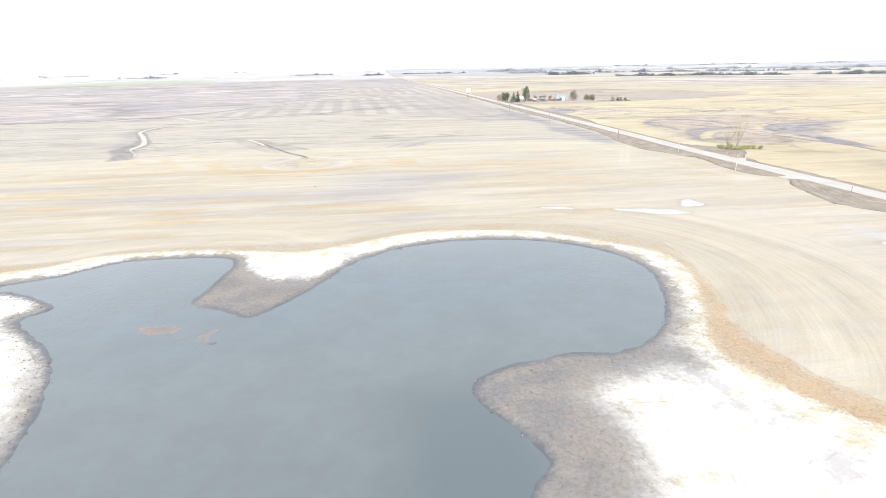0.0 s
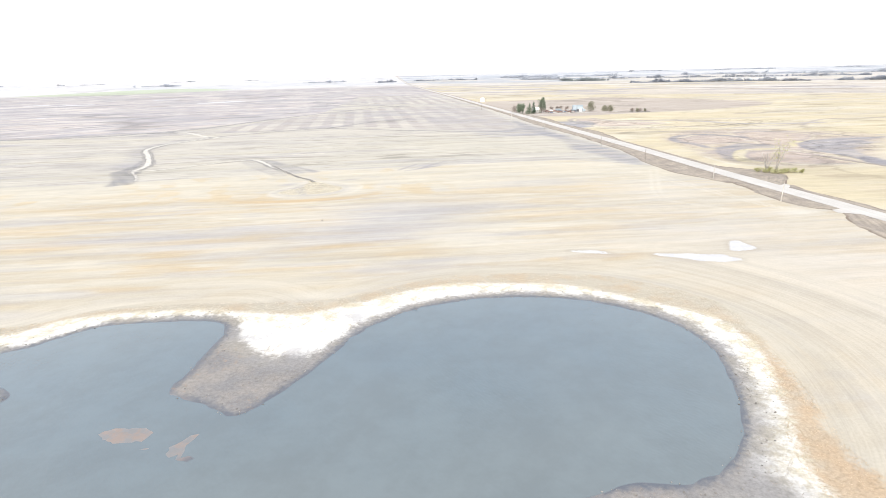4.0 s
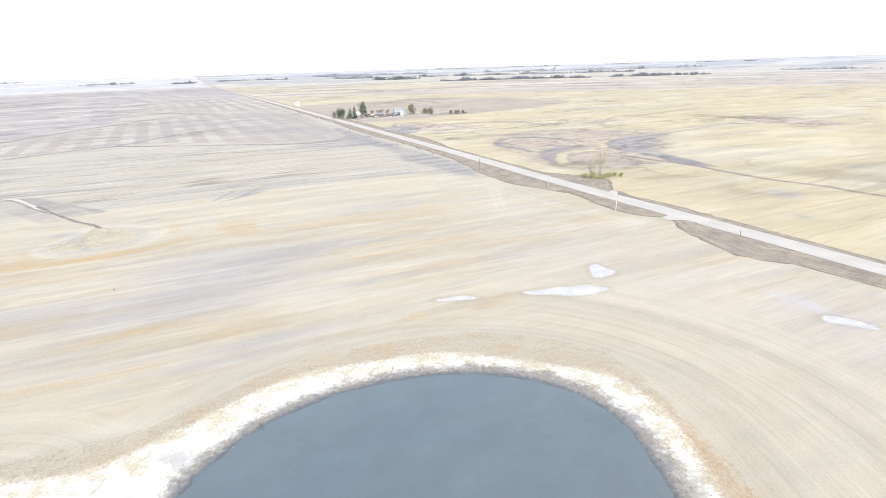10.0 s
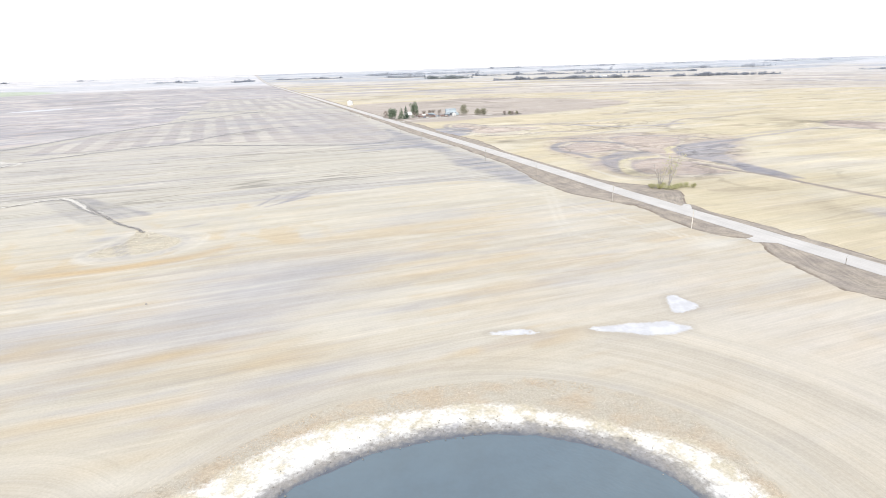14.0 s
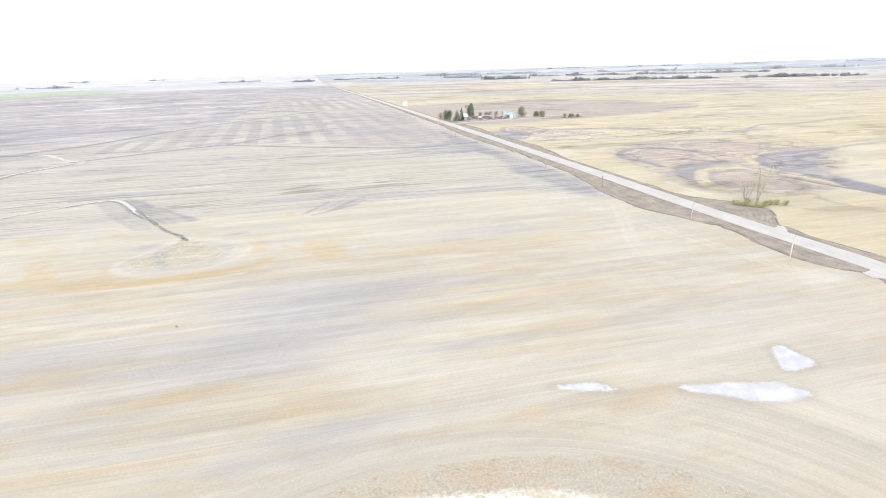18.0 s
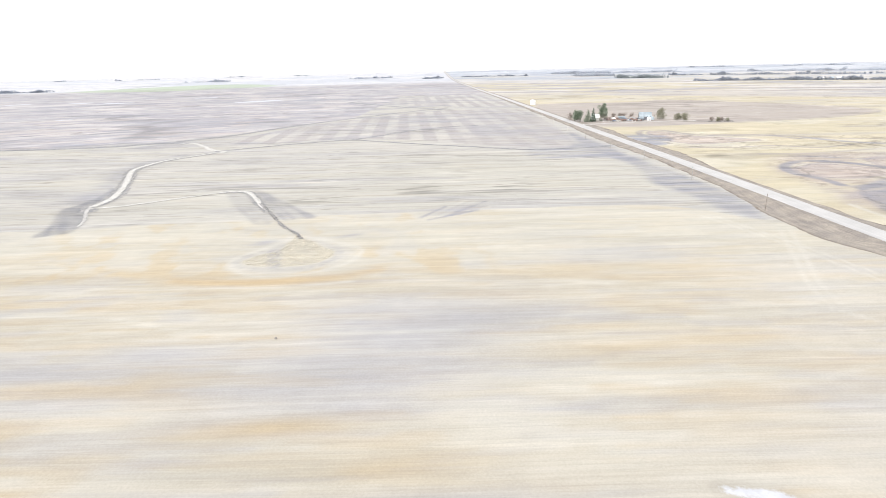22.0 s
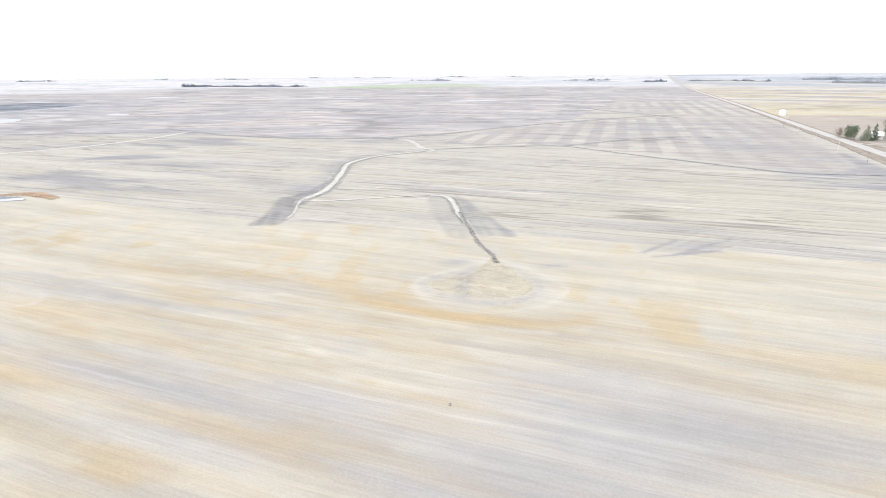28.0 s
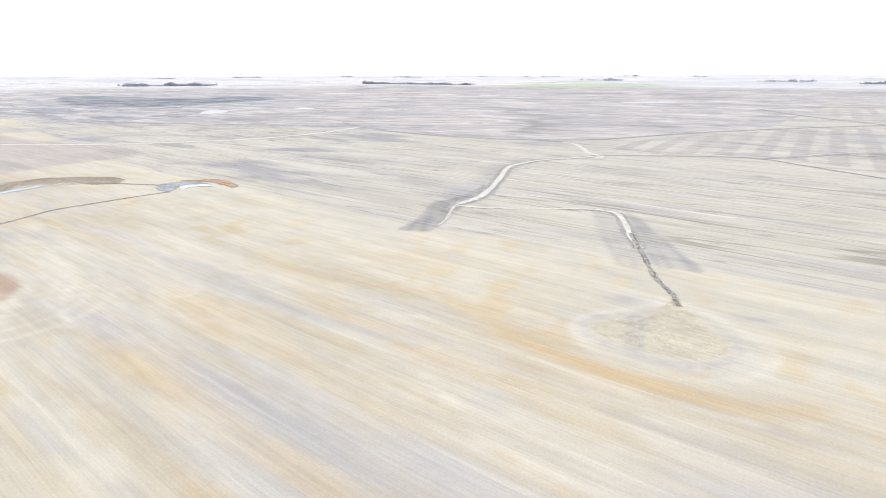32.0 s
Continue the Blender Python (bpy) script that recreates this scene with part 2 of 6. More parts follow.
# ---------------------------------------------------------------- the ground's material
def ground_material():
    m = Nodes("prairie_ground")
    at = m.where()
    soil_with_haze = m.attribute("soil_with_haze")["Color"]
    row, along, worked = m.split(m.attribute("rows")["Vector"])
    d_water, d_mud, d_salt = m.split(m.attribute("shore")["Vector"])
    d_reed, d_verge, d_pan = m.split(m.attribute("belts")["Vector"])
    x, y, z = m.split(at)
    # drill rows and sweeps of straw, along the seeding passes
    shore_rows = m.attribute("turning")["Fac"]

    def swath(across, lengthways, detail, rough, seed=0.0):
        """Streaks along the passes, turning smoothly into those that follow the shore."""
        field_rows = m.noise(m.join(m.math("MULTIPLY", row, across), m.math("MULTIPLY", along, lengthways), seed), 1.0, detail, rough)
        bank_rows = m.noise(m.join(m.math("MULTIPLY", d_water, across), m.math("MULTIPLY", m.math("ADD", x, y), lengthways), seed + 9.0), 1.0, detail, rough)
        return m.math("ADD", m.math("MULTIPLY", bank_rows, shore_rows), m.math("MULTIPLY", field_rows, m.math("SUBTRACT", 1.0, shore_rows)))

    wide = swath(0.10, 0.014, 4, 0.62)
    lines = swath(0.55, 0.030, 3, 0.6)
    drill = swath(1.6, 0.022, 3, 0.75)
    grain = m.noise(at, 2.2, 6, 0.75)
    sweep = wide
    f = m.ramp(sweep, 0.3, 0.7, 0.92, 1.07)
    f = m.math("MULTIPLY", f, m.ramp(lines, 0.3, 0.7, 0.955, 1.035))
    f = m.math("MULTIPLY", f, m.ramp(drill, 0.3, 0.7, 0.955, 1.037))
    f = m.math("MULTIPLY", f, m.ramp(swath(4.2, 0.05, 2, 0.6, 21.0), 0.3, 0.7, 0.96, 1.03))
    f = m.math("MULTIPLY", f, m.ramp(grain, 0.25, 0.75, 0.915, 1.07))
    # overlaps of the seeding passes show as thin bright lines
    pass_at = m.math("ABSOLUTE", m.math("SUBTRACT", m.math("FRACT", m.math("ADD", m.math("DIVIDE", row, 11.3), m.math("MULTIPLY", wide, 0.5))), 0.5))
    f = m.math("MULTIPLY", f, m.math("ADD", 1.0, m.math("MULTIPLY", m.math("MULTIPLY", m.math("SUBTRACT", 1.0, shore_rows), m.ramp(pass_at, 0.035, 0.01, 0.0, 0.08)), m.ramp(m.noise(m.join(m.math("MULTIPLY", row, 0.1), m.math("MULTIPLY", along, 0.02)), 1.0, 2), 0.4, 0.6))))
    field = m.scale_colour(soil_with_haze, f)
    # straw and bare earth lie in turn along the passes
    tint = swath(0.26, 0.022, 4, 0.6, 15.0)
    field = m.mix(m.ramp(tint, 0.52, 0.68, 0.0, 0.30), field, m.mix(0.5, field, (0.43, 0.345, 0.235)))
    field = m.mix(m.ramp(tint, 0.47, 0.32, 0.0, 0.30), field, m.mix(0.5, field, (0.335, 0.33, 0.355)))
    # the worked field's open furrows
    furrow = m.noise(m.join(m.math("MULTIPLY", row, 0.42), m.math("MULTIPLY", along, 0.006), 4.0), 1.0, 5, 0.72)
    field = m.mix(m.math("MULTIPLY", m.ramp(furrow, 0.54, 0.60), worked), field, m.scale_colour(field, 0.87))
    field = m.mix(m.math("MULTIPLY", m.ramp(furrow, 0.45, 0.38), worked), field, m.scale_colour(field, 1.10))
    # long thin lines left by the cultivator, and wheel marks
    for across, lengthways, thin, tone, seed in ((0.030, 0.0022, 0.010, 0.72, 2.0), (0.075, 0.0040, 0.010, 0.76, 5.0), (0.055, 0.0030, 0.013, 1.14, 8.0), (0.16, 0.0090, 0.014, 0.80, 11.0), (0.11, 0.0060, 0.010, 0.74, 14.0)):
        n = m.noise(m.join(m.math("MULTIPLY", row, across), m.math("MULTIPLY", along, lengthways), seed), 1.0, 3, 0.55)
        gate = m.ramp(m.noise(m.join(m.math("MULTIPLY", row, across * 0.4), m.math("MULTIPLY", along, lengthways * 1.7), seed + 4), 1.0, 2), 0.48, 0.58)
        w = m.math("MULTIPLY", m.ramp(m.math("ABSOLUTE", m.math("SUBTRACT", n, 0.5)), thin, thin * 0.3), gate)
        field = m.mix(m.math("MULTIPLY", w, m.math("MAXIMUM", worked, m.math("MULTIPLY", m.attribute("soil_with_haze")["Alpha"], 0.35))), field, m.scale_colour(field, tone))
    # drainage lines and old shore rings that wander over the further fields
    wild = m.attribute("soil_with_haze")["Alpha"]
    for size, wide, tone, seed in ((0.0022, 0.022, 0.76, 3.1), (0.0048, 0.022, 0.78, 7.7), (0.0035, 0.020, 1.15, 12.3), (0.012, 0.016, 0.82, 21.0), (0.0075, 0.014, 0.76, 27.0), (0.009, 0.014, 1.12, 33.0)):
        n = m.noise(m.join(m.math("ADD", m.math("MULTIPLY", x, 0.55), seed * 100), y, seed), size, 4, 0.55)
        off = m.math("ABSOLUTE", m.math("SUBTRACT", n, 0.5))
        gate = m.ramp(m.noise(m.join(x, y, seed + 5), size * 1.7, 2), 0.48, 0.6)
        w = m.math("MULTIPLY", m.math("MULTIPLY", m.ramp(off, wide, wide * 0.3), gate), wild)
        field = m.mix(w, field, m.scale_colour(field, tone))
    marshy = m.ramp(wild, 1.0, 1.7)
    for size, wide, tone, seed in ((0.012, 0.014, 0.74, 31.0), (0.022, 0.018, 0.82, 37.0), (0.016, 0.014, 1.12, 43.0), (0.07, 0.030, 0.90, 47.0)):
        n = m.noise(m.join(x, y, seed), size, 4, 0.6)
        gate = m.ramp(m.noise(m.join(x, y, seed + 5), size * 1.3, 2), 0.46, 0.56)
        w = m.math("MULTIPLY", m.math("MULTIPLY", m.ramp(m.math("ABSOLUTE", m.math("SUBTRACT", n, 0.5)), wide, wide * 0.35), gate), marshy)
        field = m.mix(w, field, m.scale_colour(field, tone))
    # straw and reeds round the pond
    rough_edge = m.math("SUBTRACT", m.noise(at, 0.22, 4, 0.65), 0.5)
    fine_edge = m.math("SUBTRACT", m.noise(at, 1.1, 4, 0.65), 0.5)
    edge = m.math("ADD", m.math("MULTIPLY", rough_edge, 5.5), m.math("MULTIPLY", fine_edge, 4.0))
    reeds = m.mix(m.ramp(m.noise(at, 0.12, 3), 0.4, 0.62), (0.40, 0.368, 0.31), (0.41, 0.345, 0.265))
    reeds = m.mix(m.math("MULTIPLY", m.ramp(y, 112.0, 92.0), m.ramp(m.noise(at, 0.1, 3), 0.3, 0.6)), reeds, (0.415, 0.312, 0.215))
    reeds = m.scale_colour(reeds, m.ramp(m.noise(at, 2.2, 5, 0.75), 0.25, 0.75, 0.80, 1.16))
    colour = m.mix(m.ramp(m.math("ADD", d_reed, edge), -1.0, 1.5, 0.0, 0.9), field, reeds)
    # salt crust and mud
    crust = m.mix(m.ramp(m.math("ADD", m.noise(at, 0.22, 5, 0.75), m.ramp(d_salt, 1.0, 10.0, 0.07, -0.05)), 0.45, 0.66), (0.72, 0.71, 0.69), (0.52, 0.475, 0.375))
    crust = m.scale_colour(crust, m.ramp(m.noise(at, 1.7, 6, 0.8), 0.25, 0.75, 0.70, 1.15))
    drift = m.noise(m.join(m.math("MULTIPLY", d_water, 0.9), m.math("MULTIPLY", m.math("SUBTRACT", x, y), 0.06), m.math("MULTIPLY", m.math("ADD", x, y), 0.06)), 1.0, 5, 0.7)
    crust = m.mix(m.ramp(drift, 0.58, 0.68, 0.0, 0.7), crust, (0.34, 0.305, 0.265))
    blotch = m.math("MULTIPLY", m.ramp(m.noise(at, 0.075, 6, 0.72), 0.545, 0.62, 0.0, 0.8), m.ramp(d_salt, 2.0, 6.0))
    crust = m.mix(blotch, crust, (0.40, 0.395, 0.405))
    colour = m.mix(m.ramp(m.math("ADD", d_salt, m.math("MULTIPLY", edge, 0.8)), -0.6, 1.2), colour, crust)
    mud = m.mix(m.ramp(m.noise(at, 0.10, 3), 0.4, 0.65), (0.225, 0.22, 0.222), (0.25, 0.235, 0.215))
    mud = m.mix(m.ramp(d_mud, 2.0, 6.5), mud, m.mix(m.ramp(m.noise(at, 0.15, 4), 0.4, 0.62), (0.175, 0.172, 0.178), (0.225, 0.21, 0.20)))
    mud = m.scale_colour(mud, m.ramp(m.noise(at, 1.6, 6, 0.8), 0.25, 0.75, 0.74, 1.24))
    soft_mud = m.math("ADD", d_mud, m.math("MULTIPLY", edge, 0.9))
    spread = m.ramp(y, 96.0, 84.0)
    far_in = m.math("SUBTRACT", m.math("MULTIPLY", spread, -3.4), 1.3)
    colour = m.mix(m.ramp(soft_mud, far_in, m.math("ADD", m.math("MULTIPLY", spread, 1.4), 1.6), 0.0, 0.95), colour, mud)
    rusty = m.math("MULTIPLY", m.ramp(m.noise(at, 0.9, 5, 0.8), 0.52, 0.66), m.ramp(m.noise(at, 0.06, 2), 0.48, 0.62))
    colour = m.mix(m.math("MULTIPLY", rusty, m.ramp(d_mud, 1.0, 3.5, 0.0, 0.6)), colour, (0.31, 0.225, 0.165))
    wet = m.ramp(m.math("ADD", d_water, m.math("MULTIPLY", fine_edge, 3.0)), -1.7, 0.2)
    colour = m.mix(wet, colour, (0.095, 0.108, 0.132))
    shoal = m.ramp(m.math("ADD", m.math("ABSOLUTE", m.math("ADD", x, 37.0)), m.math("ABSOLUTE", m.math("SUBTRACT", y, 88.0))), 14.0, 10.0, 0.0, 0.8)
    colour = m.mix(shoal, colour, m.mix(m.ramp(m.noise(at, 0.5, 4, 0.7), 0.4, 0.6), (0.27, 0.215, 0.19), (0.21, 0.21, 0.215)))
    # salt pans in the field
    pan = m.mix(m.ramp(m.noise(at, 0.35, 3), 0.35, 0.65), (0.54, 0.55, 0.585), (0.455, 0.46, 0.485))
    pan_edge = m.math("ADD", d_pan, m.math("ADD", m.math("MULTIPLY", fine_edge, 1.6), m.math("MULTIPLY", rough_edge, 1.6)))
    colour = m.mix(m.ramp(pan_edge, -2.2, -0.2, 0.0, 0.5), colour, m.scale_colour(colour, 0.84))
    colour = m.mix(m.ramp(pan_edge, -0.4, 0.5, 0.0, 0.95), colour, pan)
    # rough grass on the road's verges
    verge = m.mix(m.ramp(m.noise(at, 0.16, 4, 0.6), 0.35, 0.65), (0.255, 0.225, 0.20), (0.33, 0.29, 0.245))
    verge = m.scale_colour(verge, m.ramp(m.noise(at, 1.8, 4, 0.7), 0.25, 0.75, 0.86, 1.12))
    at_verge = m.math("ADD", d_verge, m.math("MULTIPLY", edge, 0.3))
    ruts = m.noise(m.join(m.math("MULTIPLY", d_verge, 0.9), m.math("MULTIPLY", y, 0.03)), 1.0, 3, 0.6)
    verge = m.scale_colour(verge, m.ramp(ruts, 0.35, 0.65, 0.86, 1.10))
    verge = m.mix(m.math("MULTIPLY", m.ramp(at_verge, 1.7, 0.7, 0.0, 0.75), m.ramp(m.noise(at, 0.12, 3), 0.36, 0.56)), verge, (0.16, 0.125, 0.10))
    colour = m.mix(m.ramp(at_verge, -0.1, 0.4), colour, verge)
    relief = m.math("ADD", m.math("MULTIPLY", drill, 0.5), m.noise(at, 1.3, 5, 0.7))
    m.bump(relief, 0.35, 0.12)
    return m.done(colour, m.mix(wet, (0.95, 0.95, 0.95), (0.35, 0.35, 0.35)), 0.0, 0.25)


# ---------------------------------------------------------------- the ground sheet
def graded(lo, hi, core_lo, core_hi, cell, growth):
    """Grid lines, even in the core and wider apart away from it."""
    right, left, s = [core_hi], [core_lo], cell
    while right[-1] < hi or left[-1] > lo:
        s *= growth
        if right[-1] < hi:
            right.append(right[-1] + s)
        if left[-1] > lo:
            left.append(left[-1] - s)
    return np.array(left[::-1] + list(np.arange(core_lo + cell, core_hi - cell / 2, cell)) + right)


gx = graded(-6200, 6200, -150, 310, 1.3, 1.022)
gy = graded(-900, 6000, 30, 470, 1.4, 1.0185)
X, Y = (a.ravel() for a in np.meshgrid(gx, gy))
NX, NY = len(gx), len(gy)

d_water = distance(X, Y, POND, True, 75.0)
d_shore = d_water.copy()
islet = np.maximum(1.6 - np.hypot((X + 55.5 * U + 0.6 * (Y - 128 * U)) / 2.4, Y - 128 * U), 0.35 - np.hypot((X + 43.5 * U - 0.8 * (Y - 123.5 * U)) / 2.6, Y - 123.5 * U)) + 2.6 * (smooth_noise(X / 2.4, Y / 2.4, 41, 3) - 0.5)
for p in ([-52, 123, -47, 122, -43.5, 124.5, -41.5, 128], [-46, 121, -41, 118]):
    islet = np.maximum(islet, 0.2 - distance(X, Y, curve_through(p, False), False, 10.0) + 1.4 * (smooth_noise(X / 2.0, Y / 2.0, 42, 2) - 0.5))
d_water = np.minimum(d_water, np.maximum(-islet * 0.8, -1.5) + (islet < -2) * 40)
d_mud, d_salt, d_reed = distance(X, Y, MUD), distance(X, Y, SALT), distance(X, Y, REEDS)
rx = road_x(Y)
off = X - rx
edge_y = np.interp(X, EDGE[:, 0], EDGE[:, 1])
tilled = step(-0.8, 0.8, Y - edge_y) * step(1.0, -1.0, off)
far = np.hypot(X, Y)

# verges: mown grass by the road, wider where the field swings away from the ditch
wave = smooth_noise(Y / 34.0, Y * 0 + 3.3, 5, 2)
west_w = np.interp(Y, np.array([-400, 150, 193, 211, 240, 262, 266, 290, 340, 380, 423, 500, 625, 760, 900, 2000]) * U,
                   np.array([10, 14, 20, 30, 22, 11, 11, 20, 14, 30, 28, 16, 14, 22, 14, 12]) * U)
east_w = np.interp(Y, np.array([-400, 190, 235, 285, 318, 332, 348, 358, 368, 380, 392, 416, 431, 459, 528, 644, 760, 830, 1000, 2000]) * U,
                   np.array([12, 13, 15, 16.5, 14, 17, 30, 37, 34, 30, 21, 14, 15, 13, 11, 24, 18, 24, 14, 12]) * U)
d_verge = np.minimum(off + west_w, east_w - off) + (wave - 0.5) * 2.5 + (smooth_noise(X / 5.0, Y / 7.0, 17, 3) - 0.5) * 2.6

# salt pans
pans = [[98, 220, 103, 219, 110, 218, 117, 216, 124, 215, 125, 212, 128, 208, 120, 207, 112, 209, 108, 212, 103, 215, 99, 217], [136, 230, 140, 230, 140, 226, 141, 220, 135, 218, 130, 219, 132, 223],
        [68, 228, 72, 228, 78, 227, 83, 222, 75, 224, 70, 226], [168, 157, 170, 160, 174, 158, 177, 152, 177, 147, 174, 149, 171, 153],
        [-1089, 806, -1158, 867, -1113, 884, -1065, 842, -1065, 802], [-1050, 1010, -1080, 1055, -1040, 1050, -1005, 1025], [-1112, 1840, -1105, 1885, -1045, 1890, -1050, 1850],
        [-985, 1780, -975, 1830, -905, 1850, -915, 1795], [-1320, 1780, -1325, 1815, -1275, 1820, -1280, 1790], [-810, 2030, -800, 2075, -735, 2080, -750, 2040], [-714, 1198, -712, 1216, -686, 1222, -690, 1206],
        [-1295, 1840, -1290, 1880, -1235, 1890, -1242, 1850], [-2395, 2560, -2400, 2640, -2320, 2650, -2330, 2570], [-560, 1700, -500, 1780, -430, 1790, -480, 1710], [-1760, 1700, -1700, 1790, -1620, 1780, -1680, 1690]]
d_pan = np.full(X.shape, -45.0)
for p in pans:
    d_pan = np.maximum(d_pan, distance(X, Y, curve_through(p)))

# colours of the fields, with distance haze painted into the furthest
soil_with_haze = np.empty((len(X), 3))
soil_with_haze[:] = (0.425, 0.385, 0.315)


def lay(weight, colour):
    soil_with_haze[:] += (np.array(colour) - soil_with_haze) * np.clip(weight, 0, 1)[:, None]


def spot(px, py, sx, sy, turn=0.0):
    """A soft oval patch in plan units, its weight between 0 and 1."""
    dx, dy = X - px * U, Y - py * U
    c, s = math.cos(radians(turn)), math.sin(radians(turn))
    return np.exp(-((dx * c + dy * s) / (sx * U)) ** 2 - ((dy * c - dx * s) / (sy * U)) ** 2)


def area(points, soft=2.0):
    """The weight of a region of the plan, with a soft edge."""
    return step(-soft, soft, distance(X, Y, curve_through(points), True, 60.0))


row_at = Y + 6 * smooth_noise(X / 150.0, Y / 90.0, 7, 2)
streak = smooth_noise(X / 48.0, row_at / 7.5, 11, 4)
mottle = smooth_noise(X / 16.0, Y / 7.0, 27, 4)
combing = smooth_noise(X / 26.0, row_at / 5.5, 29, 3)
cloudy = smooth_noise(X / 60.0, Y / 28.0, 33, 3)
PALE, TAN, LILAC = (0.478, 0.450, 0.392), (0.428, 0.355, 0.255), (0.368, 0.354, 0.346)
lay(step(0.42, 0.72, streak) * 0.7, PALE)
lay(step(0.50, 0.74, smooth_noise(X / 32.0, row_at / 5.0, 23, 3)) * (0.25 + 0.8 * step(0.4, 0.65, cloudy)), TAN)
lay(step(0.54, 0.76, smooth_noise(X / 40.0, row_at / 6.5, 37, 3)) * (0.85 - 0.7 * step(0.35, 0.65, cloudy)), LILAC)
lay(step(0.55, 0.70, smooth_noise(X / 22.0, row_at / 3.2, 45, 3)) * 0.6, PALE)
lay(step(0.58, 0.70, smooth_noise(X / 22.0, row_at / 3.4, 47, 2)) * 0.45, TAN)
lay(step(0.60, 0.70, smooth_noise(X / 26.0, row_at / 3.2, 43, 2)) * 0.45, LILAC)
for s in ((0, 290, 46, 24, 25), (20, 305, 30, 16, 15), (-15, 268, 34, 14, 10), (89, 372, 30, 10, 5), (-64, 286, 26, 7, -4), (-8, 315, 26, 7, 4), (12, 225, 26, 4, 3), (-135, 275, 42, 6, 2), (-91, 277, 30, 6, 2), (-200, 272, 30, 7, 5), (-97, 260, 34, 5, 3)):
    lay(spot(*s) * (0.42 + 0.75 * combing) * 0.85, (0.360, 0.350, 0.352))
for s in ((-52, 343, 40, 5, 1), (-160, 385, 34, 18, 30), (-120, 355, 40, 7, 4), (-109, 404, 26, 8, 4), (-200, 345, 40, 7, -8), (76, 286, 40, 6, 4), (8, 237, 16, 4, 4), (-25, 250, 22, 4, 4), (-160, 267, 24, 5, 2), (-202, 299, 26, 6, 3), (61, 350, 40, 8, 3), (120, 345, 30, 7, -5), (-12, 384, 14, 20, 0)):
    lay(spot(*s) * (0.1 + 1.2 * combing) * 0.85, (0.425, 0.338, 0.222))
for s in ((-52, 385, 34, 26, 15), (-180, 400, 26, 10, 30), (110, 240, 60, 10, 5), (140, 190, 20, 40, 0), (150, 320, 30, 40, 0), (-250, 300, 50, 30, 10)):
    lay(spot(*s) * 0.55, (0.470, 0.443, 0.392))
headland = step(335 * U, 362 * U, Y) * step(60 * U, 10 * U, X)
lay(headland * step(0.42, 0.62, smooth_noise(X / 26.0, Y / 17.0, 101, 3)) * 0.7, (0.468, 0.436, 0.372))
lay(headland * step(0.55, 0.68, smooth_noise((X + 0.5 * Y) / 9.0, (Y - 0.5 * X) / 15.0, 103, 3)) * 0.95, (0.438, 0.345, 0.222))
lay(headland * step(0.57, 0.70, smooth_noise((X + 0.5 * Y) / 12.0, (Y - 0.5 * X) / 15.0, 105, 3)) * 0.6, (0.395, 0.378, 0.358))
lay(spot(155, 180, 60, 90) * 0.55, (0.452, 0.418, 0.380))
lay(spot(175, 168, 3, 15, 3) * 0.7, (0.43, 0.435, 0.47))
lay(spot(194, 267, 14, 7), (0.49, 0.465, 0.415))
lay(spot(-400, 372, 60, 22, 40) * 0.7, (0.48, 0.455, 0.40))
# round the pond the passes follow the shore, and the field is plainer
d_near = step(-62, -40, d_shore) * step(82 * U, 100 * U, X) * step(16.0, -16.0, Y - 212 * U - 0.1 * X)
lay(np.maximum(d_near, step(-24, -14, d_shore)) * 0.6, (0.435, 0.398, 0.335))
lay(np.maximum(d_near, step(-24, -14, d_shore)) * step(0.5, 0.75, smooth_noise(d_shore / 6.0, (X + Y) / 60.0, 99, 3)) * 0.5, (0.465, 0.435, 0.375))
# the grey worked field north of the boundary
lay(step(330 * U, 400 * U, Y) * step(1.0, -1.0, off) * (0.35 + 0.5 * mottle), (0.475, 0.445, 0.375))
lay(tilled, (0.432, 0.410, 0.375))
lay(tilled * np.maximum(spot(60, 560, 150, 110), spot(-40, 470, 200, 40)) * 0.6, (0.435, 0.412, 0.35))
lay(tilled * step(0.45, 0.75, smooth_noise(X / 90.0, Y / 7.0, 51, 4)) * 0.8, (0.425, 0.40, 0.345))
lay(tilled * step(0.54, 0.75, smooth_noise(X / 80.0, Y / 12.0, 53, 3)) * 0.5, (0.345, 0.335, 0.34))
purple = step(0.3, 0.72, smooth_noise((X + 0.25 * Y) / 26.0, Y / 7.0, 35, 4))
lay(area([185, 418, 194, 445, 196, 494, 192, 560, 186, 601, 183, 719, 176, 827, 165, 760, 166, 640, 172, 590, 168, 543, 162, 513, 170, 478, 171, 445, 175, 424], 4.0) * step(1.5, -0.5, off + west_w) * (0.42 + 0.5 * purple), (0.250, 0.250, 0.275))
lay(area([96, 669, 143, 725, 172, 690, 190, 596, 163, 621, 109, 627], 6.0) * step(1.0, -1.0, off + west_w) * (0.1 + 1.0 * purple), (0.265, 0.265, 0.29))
for s in ((150, 700, 60, 22, 0), (-330, 470, 50, 10, 0), (-400, 560, 60, 14, 10)):
    lay(spot(*s) * step(1.0, -1.0, off + west_w) * (0.35 + mottle), (0.29, 0.285, 0.295))
raked = step(0.25, 0.75, smooth_noise((X + 0.55 * Y) / 1.9, (Y - 0.55 * X) / 24.0, 49, 3))
lay(area([-196, 413, -201, 434, -213, 457, -220, 474, -217, 486, -219, 515, -226, 538, -214, 522, -206, 496, -208, 480, -198, 463, -188, 443, -181, 421, -187, 416], 1.3) * (0.55 + 0.3 * raked) * (0.6 + 0.5 * mottle), (0.165, 0.17, 0.195))
